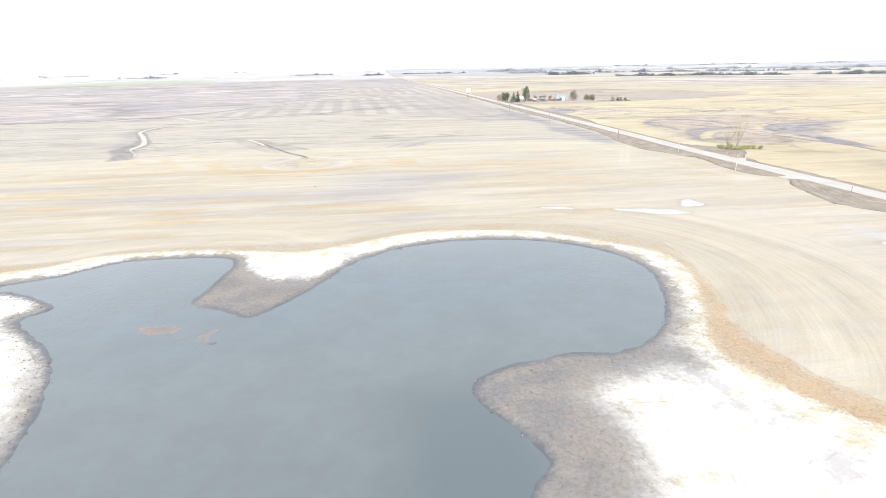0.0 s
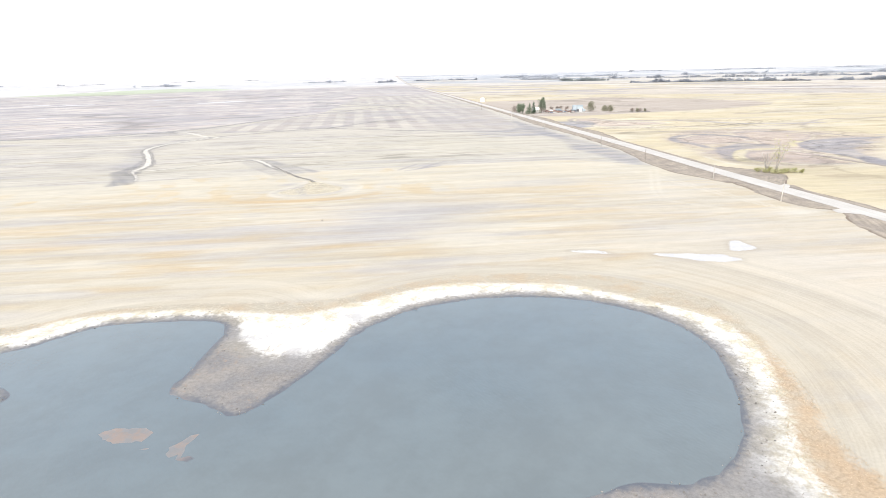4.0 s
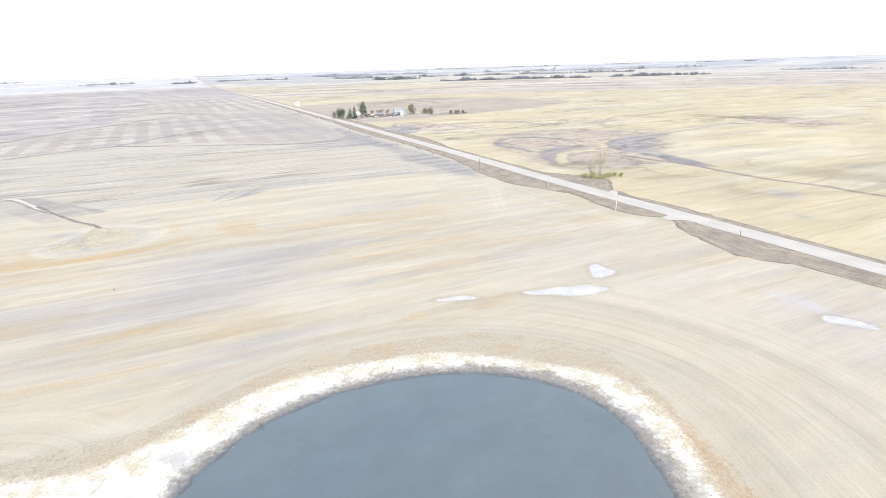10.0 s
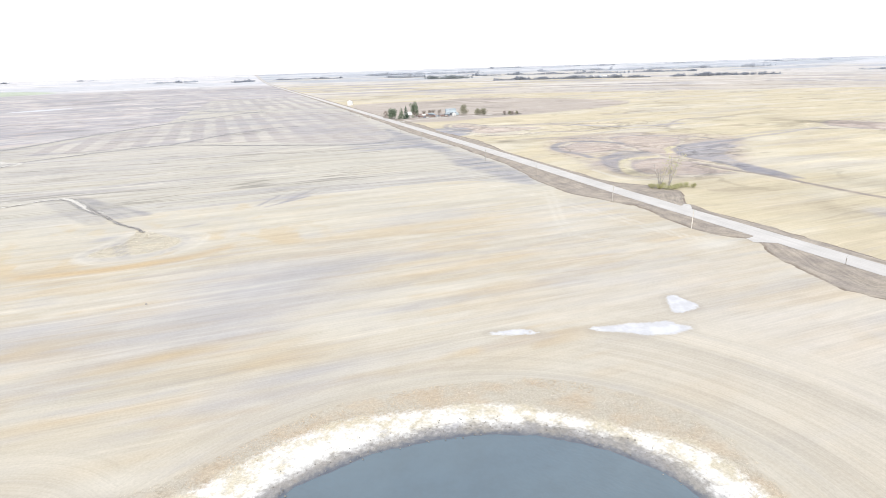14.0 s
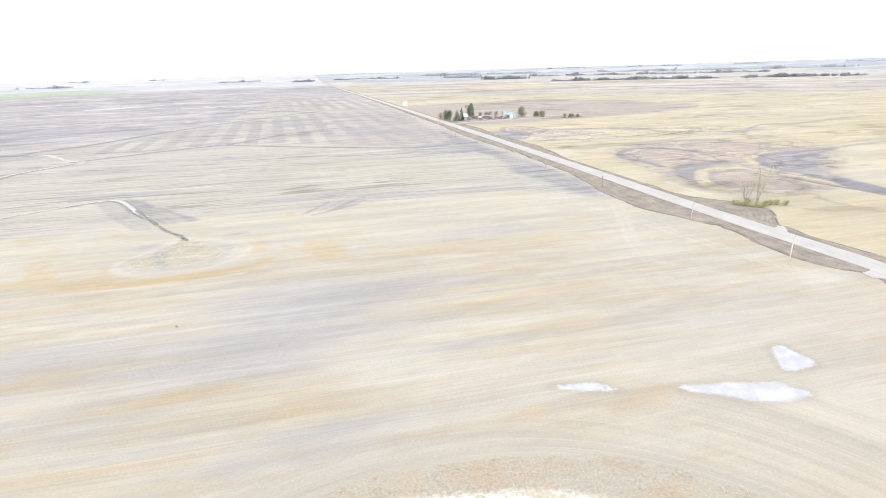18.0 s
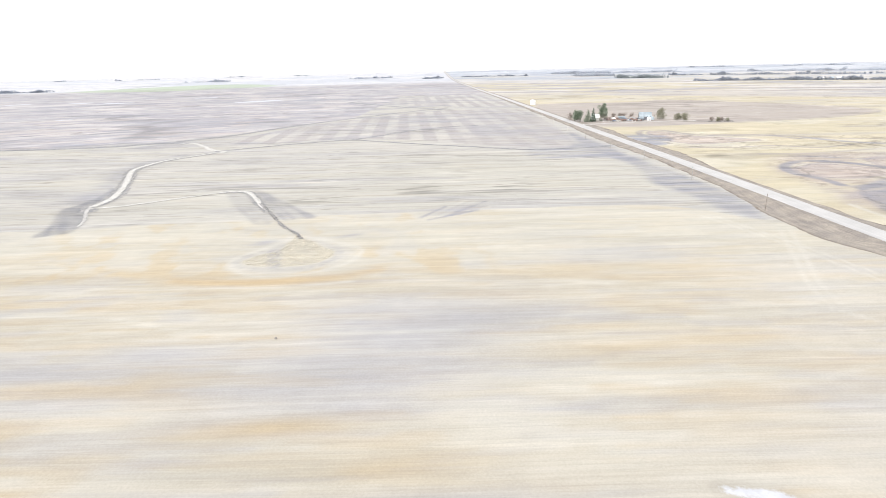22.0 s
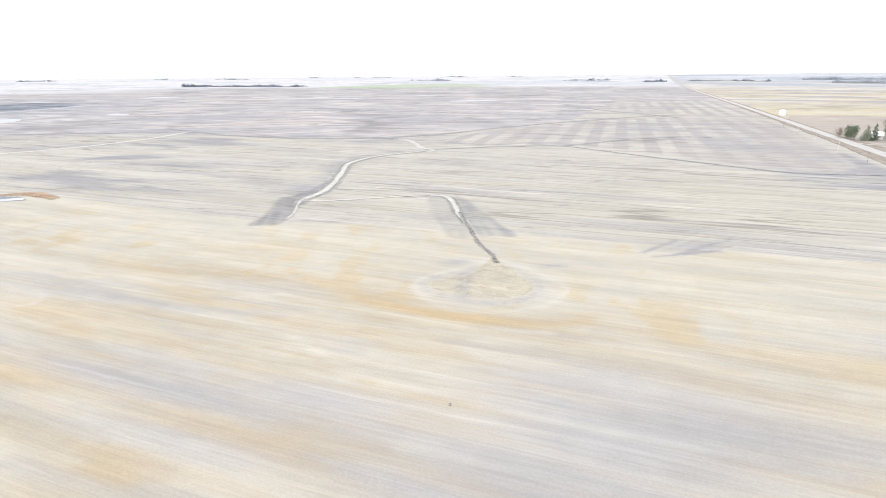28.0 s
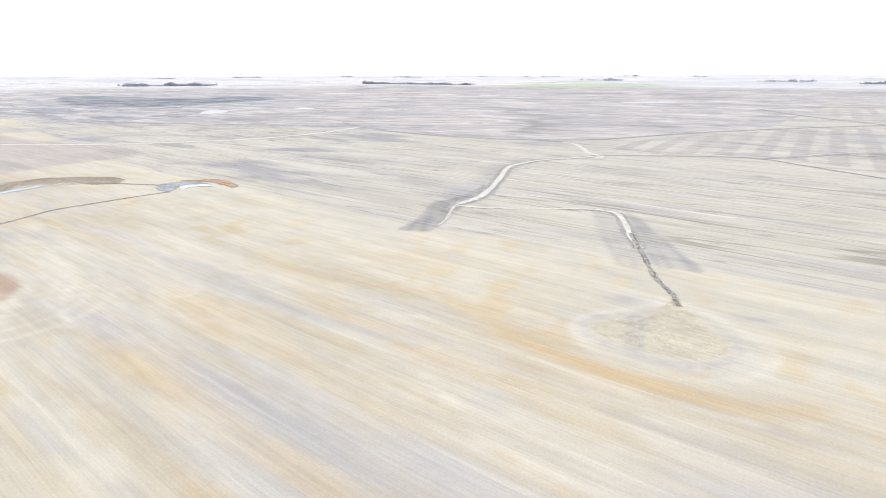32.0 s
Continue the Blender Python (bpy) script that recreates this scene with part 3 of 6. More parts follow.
lay(np.exp(-(distance(X, Y, curve_through([-222, 500, -236, 560, -256, 610, -260, 660, -246, 700], False), False) / 7.0) ** 2) * (0.2 + 0.8 * combing) * 0.7, (0.27, 0.27, 0.295))
lay(area([-131, 511, -116, 507, -101, 479, -77, 435, -85, 428, -98, 448, -115, 476], 0.9) * (0.35 + 0.35 * raked) * (0.6 + 0.6 * mottle), (0.30, 0.29, 0.285))
lay(area([-116, 520, -104, 509, -86, 485, -70, 461, -55, 441, -65, 437, -74, 437, -89, 464, -104, 492], 0.9) * (0.35 + 0.4 * raked) * (0.6 + 0.6 * mottle), (0.235, 0.232, 0.245))
# strips of stubble and fallow
combed = (X + 0.06 * (Y - 1010 * U)) / U + 1.5 * smooth_noise(X / 40, Y / 200, 57, 2)
combed = step(-0.18, 0.18, np.cos((combed + 24) * 2 * math.pi / 31.5)) * (0.6 + 0.6 * smooth_noise(X / 33, Y / 60, 59, 2))
strips = area([-232, 790, -216, 905, -180, 985, -120, 1085, -40, 1180, 30, 1240, 150, 1240, 176, 1109, 168, 823, 150, 706, 104, 700, 53, 730, 16, 760, -60, 800, -120, 796, -180, 778], 3.0)
lay(strips, (0.368, 0.342, 0.325))
lay(strips * combed * (0.55 + 0.7 * step(0.34, 0.6, smooth_noise(X / 28.0, Y / 95.0, 56, 2))) * (0.4 + 0.6 * step(150 * U, 40 * U, X - 0.08 * Y + 60)) * 0.62, (0.495, 0.468, 0.420))
lay(strips * step(0.56, 0.68, smooth_noise(X / 60.0, Y / 30.0, 54, 3)) * 0.5, (0.31, 0.305, 0.325))
lay(strips * step(0.5, 0.64, smooth_noise(X / 80.0, Y / 22.0, 58, 4)) * 0.35, (0.325, 0.315, 0.325))
strips = area([-150, 1600, -60, 1720, 100, 1900, 150, 1815, 168, 1330, 60, 1330, -60, 1420], 6.0)
lay(strips, (0.375, 0.35, 0.335))
lay(strips * combed * (0.2 + 0.9 * step(0.36, 0.62, smooth_noise(X / 40.0, Y / 160.0, 55, 2))) * 0.8, (0.485, 0.46, 0.415))
# the pale reddish field to the north-west, and the far country
limit = np.interp(X, np.array([-9000, -992, -840, -615, -443, -316, -227, -131, -100, 180]) * U, np.array([200, 589, 670, 770, 770, 830, 935, 1105, 1850, 1850]) * U)
west = step(-6, 6, Y - limit) * step(2.0, -2.0, off)
lay(west, (0.428, 0.385, 0.368))
lay(west * step(0.5, 0.75, smooth_noise(X / 160.0, Y / 26.0, 61, 4)), (0.345, 0.33, 0.335))
lay(west * step(0.55, 0.8, smooth_noise(X / 220.0, Y / 40.0, 63, 3)) * 0.8, (0.475, 0.445, 0.425))
marsh_w = area([-1760, 1000, -1560, 1400, -1420, 1230, -1105, 840, -1030, 660, -1100, 560, -1500, 640], 30.0)
reach = smooth_noise(far / 30.0, np.arctan2(X, Y) * 10.0, 65, 4)
lay(marsh_w * step(0.36, 0.52, reach) * 0.9, (0.215, 0.23, 0.245))
lay(marsh_w * step(0.62, 0.70, reach) * 0.9, (0.44, 0.44, 0.44))
lay(west * step(0.55, 0.66, smooth_noise(far / 24.0, np.arctan2(X, Y) * 9.0, 67, 4)) * step(350, 600, far) * 0.8, (0.285, 0.28, 0.295))
lay(tilled * (1 - west) * step(0.56, 0.70, smooth_noise(X / 90, Y / 26, 69, 4)) * step(-120, -260, X) * 0.8, (0.27, 0.265, 0.28))
lay(west * step(0.54, 0.62, smooth_noise(far / 11.0, np.arctan2(X, Y) * 16.0, 66, 4)) * step(300, 500, far) * 0.75, (0.30, 0.30, 0.325))
lay(west * step(0.58, 0.66, smooth_noise(far / 9.0, np.arctan2(X, Y) * 20.0, 68, 4)) * step(300, 500, far) * 0.7, (0.50, 0.47, 0.455))
lay(marsh_w * step(0.40, 0.52, reach) * 0.7, (0.25, 0.26, 0.28))
for p, k in (([-2300, 1000, -1755, 1145, -1780, 1270, -1725, 1360, -1465, 1270, -1435, 1165, -1400, 1025, -1346, 919, -1339, 849, -1700, 780], 1.0), ([-1087, 589, -1151, 708, -1007, 648, -970, 588], 0.8), ([-1600, 560, -1660, 700, -1480, 720, -1300, 640, -1330, 560], 0.6)):
    lay(area(p, 12.0) * k * (0.35 + 0.65 * step(0.35, 0.55, smooth_noise(X / 60.0, Y / 16.0, 70, 4))), (0.165, 0.185, 0.215))
for p, w, tone in (([-772, 436, -783, 505, -748, 560, -653, 601, -590, 660], 5.0, 0.29), ([-1360, 840, -1367, 930, -1375, 1010, -1410, 1145, -1445, 1245], 7.0, 0.56), ([-928, 642, -889, 667, -800, 669, -754, 696, -722, 725, -696, 770, -647, 799, -555, 817, -494, 792, -426, 775, -355, 797, -315, 813], 3.0, 0.24), ([-511, 559, -490, 575, -473, 588], 6.0, 0.25), ([-1480, 560, -1400, 700, -1300, 820], 6.0, 0.26)):
    lay(np.exp(-(distance(X, Y, curve_through(p, False), False) / w) ** 2) * (0.4 + 0.7 * mottle), (tone, tone, tone + 0.02))
lay(area([-960, 420, -779, 441, -671, 472, -582, 457, -573, 391, -564, 356, -563, 300, -620, 200, -1000, 150, -1300, 300], 3.0) * 0.9, (0.372, 0.336, 0.32))
lay(area([-960, 420, -779, 441, -671, 472, -582, 457, -573, 391, -564, 356, -563, 300, -620, 200, -1000, 150, -1300, 300], 3.0) * step(0.5, 0.66, streak) * 0.7, (0.32, 0.295, 0.285))
lay(area([-512, 560, -505, 582, -480, 596, -440, 590, -478, 564], 3.0) * 0.8, (0.26, 0.26, 0.285))
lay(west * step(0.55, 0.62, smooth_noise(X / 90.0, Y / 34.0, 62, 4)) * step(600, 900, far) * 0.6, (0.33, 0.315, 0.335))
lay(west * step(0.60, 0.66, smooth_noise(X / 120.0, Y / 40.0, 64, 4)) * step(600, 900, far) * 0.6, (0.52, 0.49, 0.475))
# western distance haze mixed into the colour: near-white, with blue-grey streaks
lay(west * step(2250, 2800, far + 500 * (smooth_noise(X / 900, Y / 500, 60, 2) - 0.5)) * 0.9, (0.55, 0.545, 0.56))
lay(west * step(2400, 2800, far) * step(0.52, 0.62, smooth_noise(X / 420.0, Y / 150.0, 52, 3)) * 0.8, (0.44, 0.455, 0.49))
wetland = area([-2700, 700, -2150, 1500, -1500, 1560, -1150, 1000, -900, 700, -1000, 600, -1500, 560], 40.0)
lay(wetland * step(0.50, 0.55, smooth_noise(X / 70.0, Y / 14.0, 46, 4)) * 0.7, (0.27, 0.285, 0.32))
lay(wetland * step(0.60, 0.63, smooth_noise(X / 80.0, Y / 18.0, 48, 4)) * 0.7, (0.50, 0.49, 0.485))
lay(area([-2300, 1000, -1755, 1145, -1780, 1270, -1725, 1360, -1465, 1270, -1435, 1165, -1400, 1025, -1346, 919, -1339, 849, -1700, 780], 12.0) * (0.6 + 0.4 * step(0.40, 0.5, smooth_noise(X / 60.0, Y / 16.0, 70, 4))), (0.125, 0.155, 0.195))
lay(np.exp(-(distance(X, Y, curve_through([-1360, 840, -1367, 930, -1375, 1010, -1410, 1145, -1445, 1245], False), False) / 9.0) ** 2), (0.52, 0.54, 0.57))
lay(west * step(0.56, 0.585, smooth_noise(X / 75.0, Y / 15.0, 50, 4)) * step(550, 800, far) * step(2600, 2000, far) * 0.55, (0.315, 0.305, 0.33))
lay(area([-1980, 3200, -1340, 2850, -1100, 3240, -980, 3660, -1400, 4150, -1820, 3850], 25.0) * 0.8, (0.36, 0.42, 0.30))
# the yellow stubble east of the road, with its dried-out sloughs
east = step(-2.0, 2.0, off)
lay(east, (0.468, 0.412, 0.298))
lay(east * step(0.45, 0.75, smooth_noise(X / 70.0, Y / 22.0, 71, 4)), (0.50, 0.458, 0.365))
lay(east * step(0.50, 0.78, smooth_noise(X / 40.0, Y / 30.0, 73, 4)) * 0.55, (0.42, 0.365, 0.275))
lay(east * step(0.56, 0.74, smooth_noise(X / 130.0, Y / 24.0, 75, 3)) * step(250, 420, X + 0.4 * Y) * 0.45, (0.36, 0.335, 0.315))


lay(area([225, 905, 400, 892, 640, 965, 720, 1100, 540, 1390, 430, 1350, 222, 1330], 5.0) * 0.9, (0.365, 0.322, 0.293))
lay(np.maximum(spot(284, 960, 44, 17), spot(400, 910, 30, 8)) * (0.5 + 0.6 * mottle), (0.285, 0.255, 0.24))
ripple = smooth_noise(X / 7.0, Y / 5.0, 78, 4)
rim = (smooth_noise(X / 9.0, Y / 9.0, 76, 4) - 0.5) * 6


def floor_of(points, weight=0.85):
    """The bare reddish floor of a slough, with a thin pale and a thin dark rim."""
    d = distance(X, Y, curve_through(points), True, 60.0) + rim
    lay(step(-1.5, 1.5, d) * weight, (0.415, 0.345, 0.302))
    lay(step(-1.0, 2.0, d) * step(0.5, 0.64, ripple) * 0.6 * weight, (0.45, 0.395, 0.355))
    lay(step(-1.0, 2.0, d) * step(0.46, 0.34, ripple) * 0.6 * weight, (0.335, 0.295, 0.28))
    lay(np.exp(-((d - 1.0) / 1.3) ** 2) * weight * 0.8, (0.30, 0.275, 0.275))
    lay(np.exp(-((d + 2.4) / 1.2) ** 2) * weight * 0.7, (0.50, 0.462, 0.39))


def stroke(points, wide, weight, colour=(0.225, 0.22, 0.245)):
    """A dark or pale run of damp earth along a line, of uneven width and strength."""
    d = distance(X, Y, curve_through(points, False), False) + rim * 0.28
    lay(step(wide * 1.25, wide * 0.5, d) * weight * (0.45 + 0.85 * ripple), colour)


for i, p in enumerate(([4, 434, 18, 458], [11, 440, 30, 472], [20, 438, 43, 470], [27, 440, 44, 456], [9, 430, 36, 448], [14, 436, 36, 470])):
    stroke(p, 1.0, 0.85, (0.27, 0.265, 0.285) if i % 2 == 0 else (0.48, 0.455, 0.40))
lay(spot(24, 450, 20, 9, 40) * (0.3 + 0.6 * ripple), (0.30, 0.295, 0.31))
mauve = area([250, 440, 262, 480, 268, 545, 300, 600, 380, 625, 470, 560, 470, 520, 420, 470, 352, 398, 300, 385, 262, 398], 8.0)
lay(mauve * 0.85, (0.405, 0.348, 0.297))
lay(mauve * step(0.5, 0.66, smooth_noise(X / 22.0, Y / 8.0, 74, 4)) * 0.75, (0.335, 0.30, 0.29))
lay(mauve * step(0.56, 0.68, smooth_noise(X / 20.0, Y / 9.0, 72, 4)) * 0.4, (0.49, 0.435, 0.31))
floor_of([290, 559, 313, 570, 334, 560, 348, 535, 325, 518, 299, 514, 282, 522, 280, 540])
floor_of([292, 454, 315, 463, 330, 450, 338, 414, 334, 386, 311, 390, 290, 397, 272, 412, 277, 432])
floor_of([388, 600, 420, 560, 409, 535, 374, 505, 340, 455, 336, 490, 350, 548, 362, 585], 0.7)
floor_of([265, 807, 284, 809, 293, 777, 309, 755, 331, 738, 352, 714, 304, 699, 278, 694, 260, 712, 256, 750])
stroke([250, 736, 250, 788, 265, 822, 289, 822, 305, 772, 341, 763, 376, 752, 393, 716], 3.0, 0.9, (0.29, 0.265, 0.26))
floor_of([655, 574, 687, 586, 704, 553, 700, 502, 683, 465, 654, 466, 637, 509, 634, 544], 1.0)
stroke([664, 600, 640, 545, 648, 490, 690, 452], 2.4, 0.8, (0.30, 0.26, 0.225))
stroke([278, 493, 279, 514, 273, 535, 284, 564, 303, 581, 322, 584, 337, 574, 351, 552], 3.4, 0.9)
lay(area([310, 504, 325, 508, 336, 491, 331, 477, 306, 474, 286, 458, 265, 430, 256, 429, 266, 454, 280, 480], 2.0) * (0.15 + 0.95 * ripple), (0.235, 0.232, 0.26))
stroke([327, 468, 309, 469, 292, 466, 277, 448, 270, 436, 262, 418, 268, 406], 2.0, 0.9, (0.52, 0.465, 0.32))
stroke([325, 581, 343, 568, 350, 545], 3.0, 0.8)
stroke([284, 484, 308, 492, 334, 492], 4.0, 0.7)
stroke([294, 466, 287, 454, 270, 428, 268, 411, 284, 401], 2.4, 0.8, (0.51, 0.465, 0.34))
stroke([248, 441, 247, 412, 258, 396, 308, 388, 350, 392], 1.6, 0.7, (0.52, 0.49, 0.43))
lay(area([349, 438, 357, 472, 372, 491, 407, 518, 450, 524, 440, 500, 400, 472, 365, 435], 6.0) * (0.15 + 0.8 * ripple), (0.31, 0.30, 0.315))
stroke([350, 404, 352, 433, 351, 460, 364, 485, 383, 505, 400, 512, 417, 512, 459, 514], 3.2, 0.9)
lay(area([386, 507, 414, 506, 430, 485, 389, 458, 367, 423, 361, 393, 353, 415, 351, 452], 1.5) * (0.25 + 0.7 * ripple), (0.29, 0.285, 0.305))
lay(area([352, 408, 360, 391, 355, 366, 351, 352, 341, 370, 339, 388], 1.2) * (0.4 + 0.8 * ripple), (0.21, 0.205, 0.235))
stroke([417, 510, 446, 516, 494, 523, 545, 531, 612, 547], 3.0, 0.7, (0.29, 0.28, 0.30))
stroke([390, 480, 430, 500, 470, 516], 3.0, 0.5)
stroke([480, 533, 560, 545, 650, 520], 3.0, 0.6, (0.33, 0.31, 0.30))
stroke([352, 480, 362, 497, 378, 508], 2.4, 0.8, (0.52, 0.47, 0.30))
stroke([356, 408, 346, 384, 341, 360], 5.0, 0.9)
stroke([330, 429, 335, 391, 340, 369, 340, 345, 340, 322, 341, 299, 350, 271, 350, 252, 360, 180], 2.0, 1.0, (0.255, 0.22, 0.20))
stroke([327, 425, 331, 391, 336, 369, 336, 345], 1.4, 0.8, (0.52, 0.47, 0.36))
lay(area([231, 791, 271, 765, 248, 700, 214, 697, 222, 745], 4.0) * step(1.0, 3.0, off - 9) * (0.3 + 0.8 * purple), (0.27, 0.27, 0.295))
stroke([405, 722, 431, 681, 472, 662, 520, 660], 5.0, 0.8, (0.27, 0.265, 0.285))
stroke([320, 760, 380, 752, 420, 720, 470, 700], 2.4, 0.8, (0.29, 0.265, 0.265))
stroke([256, 676, 300, 668, 340, 674, 370, 655, 410, 668], 2.4, 0.8, (0.30, 0.275, 0.27))
stroke([330, 607, 364, 589, 400, 592, 441, 562, 448, 528], 2.2, 0.8, (0.27, 0.255, 0.265))
stroke([300, 625, 350, 622, 420, 640, 500, 640], 2.6, 0.6, (0.34, 0.31, 0.30))
for s in ((314, 274, 9, 11, 0), (274, 235, 5, 8, 0), (309, 271, 8, 9, 0), (430, 300, 12, 10, 0)):
    lay(spot(*s) * (0.1 + 0.9 * ripple), (0.33, 0.315, 0.32))
for p, w in (([225, 900, 400, 888, 640, 962, 730, 1105, 545, 1396, 430, 1356, 222, 1336], 1.5), ([480, 640, 560, 700, 640, 690], 2.0)):
    lay(np.exp(-(distance(X, Y, curve_through(p, False), False) / w) ** 2) * (0.45 + 0.7 * mottle), (0.30, 0.275, 0.27))
lay(east * step(0.0, 40.0, Y + X * 0.62 - 1330) * step(1400, 900, Y - X * 0.3) * 0.7, (0.405, 0.37, 0.355))
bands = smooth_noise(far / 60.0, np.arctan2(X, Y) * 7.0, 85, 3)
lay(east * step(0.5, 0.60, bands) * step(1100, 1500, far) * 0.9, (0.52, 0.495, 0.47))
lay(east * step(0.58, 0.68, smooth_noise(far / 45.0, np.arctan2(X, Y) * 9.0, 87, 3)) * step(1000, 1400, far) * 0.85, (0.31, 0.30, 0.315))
# haze in the east put into the colour: paler, then bluer, with blue-grey bands
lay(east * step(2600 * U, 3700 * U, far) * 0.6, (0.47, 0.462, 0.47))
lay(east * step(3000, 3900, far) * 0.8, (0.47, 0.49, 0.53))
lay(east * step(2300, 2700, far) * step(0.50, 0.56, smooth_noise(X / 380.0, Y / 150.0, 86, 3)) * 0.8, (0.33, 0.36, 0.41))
lay((1 - east) * step(0.56, 0.66, smooth_noise(far / 26.0, np.arctan2(X, Y) * 12.0, 89, 3)) * step(520, 800, far) * step(3200, 1800, far) * 0.6, (0.30, 0.30, 0.315))
# the uncut patch with its worked margins
d_isle = distance(X, Y, ISLE, True, 40.0) + (smooth_noise(X / 4.0, Y / 4.0, 77, 2) - 0.5) * 1.6
RING = curve_through([-58, 404, -45, 399, -30, 389, -22, 381, -23, 369, -29, 359, -40, 351, -55, 348, -66, 352, -74, 360, -76, 372, -68, 385, -61, 396])
d_ring = distance(X, Y, RING, True, 40.0)
lay(step(-6.0, -2.0, d_isle) * 0.8, (0.470, 0.443, 0.392))
lay(np.exp(-(d_ring / 1.1) ** 2) * 0.8, (0.50, 0.475, 0.42))
lay(step(1.0, 3.0, d_ring) * step(0.5, -1.0, d_isle) * 0.6, (0.440, 0.415, 0.372))
for k in (1.2, 2.6):
    lay(np.exp(-((d_isle + k) / 0.55) ** 2) * step(402 * U, 380 * U, Y) * (0.08 + 0.45 * raked), (0.31, 0.30, 0.30))
lay(step(-0.4, 0.5, d_isle) * 0.95, (0.468, 0.430, 0.352))
lay(step(-0.4, 0.5, d_isle) * step(0.50, 0.62, smooth_noise(X / 2.6, Y / 1.6, 79, 3)) * 0.6, (0.37, 0.335, 0.28))
for p in ([-64, 382, -57, 359], [-61, 383, -54, 360]):
    lay(np.exp(-(distance(X, Y, curve_through(p, False), False) / 0.8) ** 2) * (0.2 + 0.8 * ripple), (0.29, 0.285, 0.30))
lay(spot(-70, 395, 6, 3.5, 20) * 0.8, (0.31, 0.31, 0.33))
lay(spot(-30, 404, 7, 2.0, 20) * 0.7, (0.32, 0.315, 0.33))
lay(np.exp(-(distance(X, Y, curve_through([-91, 346, -72, 343, -57, 343, -38, 345, -22, 348, -11, 354], False), False) / 2.8) ** 2) * (0.35 + 0.75 * combing), (0.435, 0.335, 0.212))
# a small drying hole in the western stubble, with a pale margin and a rusty rim
lay(area([-330, 262, -300, 270, -281, 274, -265, 275, -256, 273, -246, 267, -236, 257, -260, 240, -310, 240], 1.0) * 0.9, (0.485, 0.455, 0.395))
lay(area([-310, 262, -290, 266, -275, 269, -259, 268, -250, 263, -246, 258, -262, 250, -300, 250], 0.9) * (0.4 + 0.8 * ripple), (0.36, 0.27, 0.215))
for k in (5.0, 9.0, 14.0, 20.0):
    around = distance(X, Y, curve_through([-300, 270, -281, 274, -265, 275, -256, 273, -246, 267, -236, 257, -260, 240, -310, 240]), True, 45.0)
    lay(np.exp(-((around + k) / 1.0) ** 2) * (0.1 + 0.8 * mottle), (0.495, 0.468, 0.405))
# pale wheel tracks
TRACKS = ([152, 436, 168, 380, 178, 330, 188, 285, 203, 263], [158, 436, 173, 380, 183, 330, 192, 285, 204, 266], [203, 262, 176, 262, 140, 272, 100, 262, 60, 266],
          [-120, 339, -94, 337, -67, 337, -47, 337, -20, 341], [-230, 336, -215, 335, -179, 333, -149, 335, -120, 336], [-275, 278, -301, 294, -281, 298, -225, 296, -201, 298, -198, 304, -206, 310, -215, 312, -240, 311], [-299, 290, -255, 283, -228, 272, -201, 264], [182, 400, 163, 357, 150, 328, 146, 310], [186, 398, 167, 356, 154, 327, 150, 310], [140, 312, 163, 284, 170, 277, 184, 276, 200, 267],
          [-210, 288, -228, 280, -236, 262, -226, 248, -240, 232], [-216, 290, -236, 284, -243, 262, -232, 246, -246, 228], [-150, 316, -100, 312, -60, 300, 20, 296])
for p in TRACKS:
    lay(np.exp(-(distance(X, Y, curve_through(p, False), False) / 0.75) ** 2) * (0.15 + 0.7 * mottle), (0.50, 0.475, 0.42))
soil_with_haze *= (1 + 0.10 * (smooth_noise(X / 2.6, Y / 1.7, 95, 3) - 0.5))[:, None]


wild = np.clip(np.maximum(west, east * step(18.0, 30.0, off)), 0, 1) * 0.9 + tilled * (1 - west) * 0.25
damp = np.maximum.reduce([mauve, marsh_w * 0.9, area([225, 690, 240, 800, 300, 815, 420, 750, 540, 700, 480, 640, 360, 640, 260, 670], 8.0), area([600, 560, 700, 610, 770, 520, 700, 430, 610, 480], 10.0)])
wild = wild + damp


def height(x, y, d_pond=None):
    """The ground's height at arrays of places."""
    x, y = np.asarray(x, float), np.asarray(y, float)
    r, o = np.hypot(x, y), np.abs(x - road_x(y))
    z = 0.35 * (smooth_noise(x / 30.0, y / 30.0, 91, 2) - 0.5) * step(800, 300, r)
    z = z + step(2800.0, 5000.0, r) * 27.0 + step(700, 3000, r) * (smooth_noise(x / 700.0, y / 500.0, 81, 2) - 0.5) * 5
    if d_pond is not None:
        bed = -0.20 - d_pond * 0.045 + 0.065 * (smooth_noise(x / 2.4, y / 2.4, 93, 3) - 0.5)
        z = np.where(d_pond > -44.9, np.minimum(z, np.maximum(bed, -1.4)), z)
    side = x < road_x(y)
    fill = np.exp(-((y - 263 * U) / 4.5) ** 4) * side + np.exp(-((y - 322 * U) / 4.5) ** 4) * (~side)
    dip = step(11.0, 5.5, o) * 0.45 - step(8.0, 10.0, o) * step(15.0, 12.0, o) * 0.35
    dip = dip * (1 - fill) + fill * 0.45 * step(20.0, 8.0, o)
    return z * (1 - step(16, 9, o) * step(2000, 700, r)) + dip * step(1500, 700, r)


Z = height(X, Y, d_water)

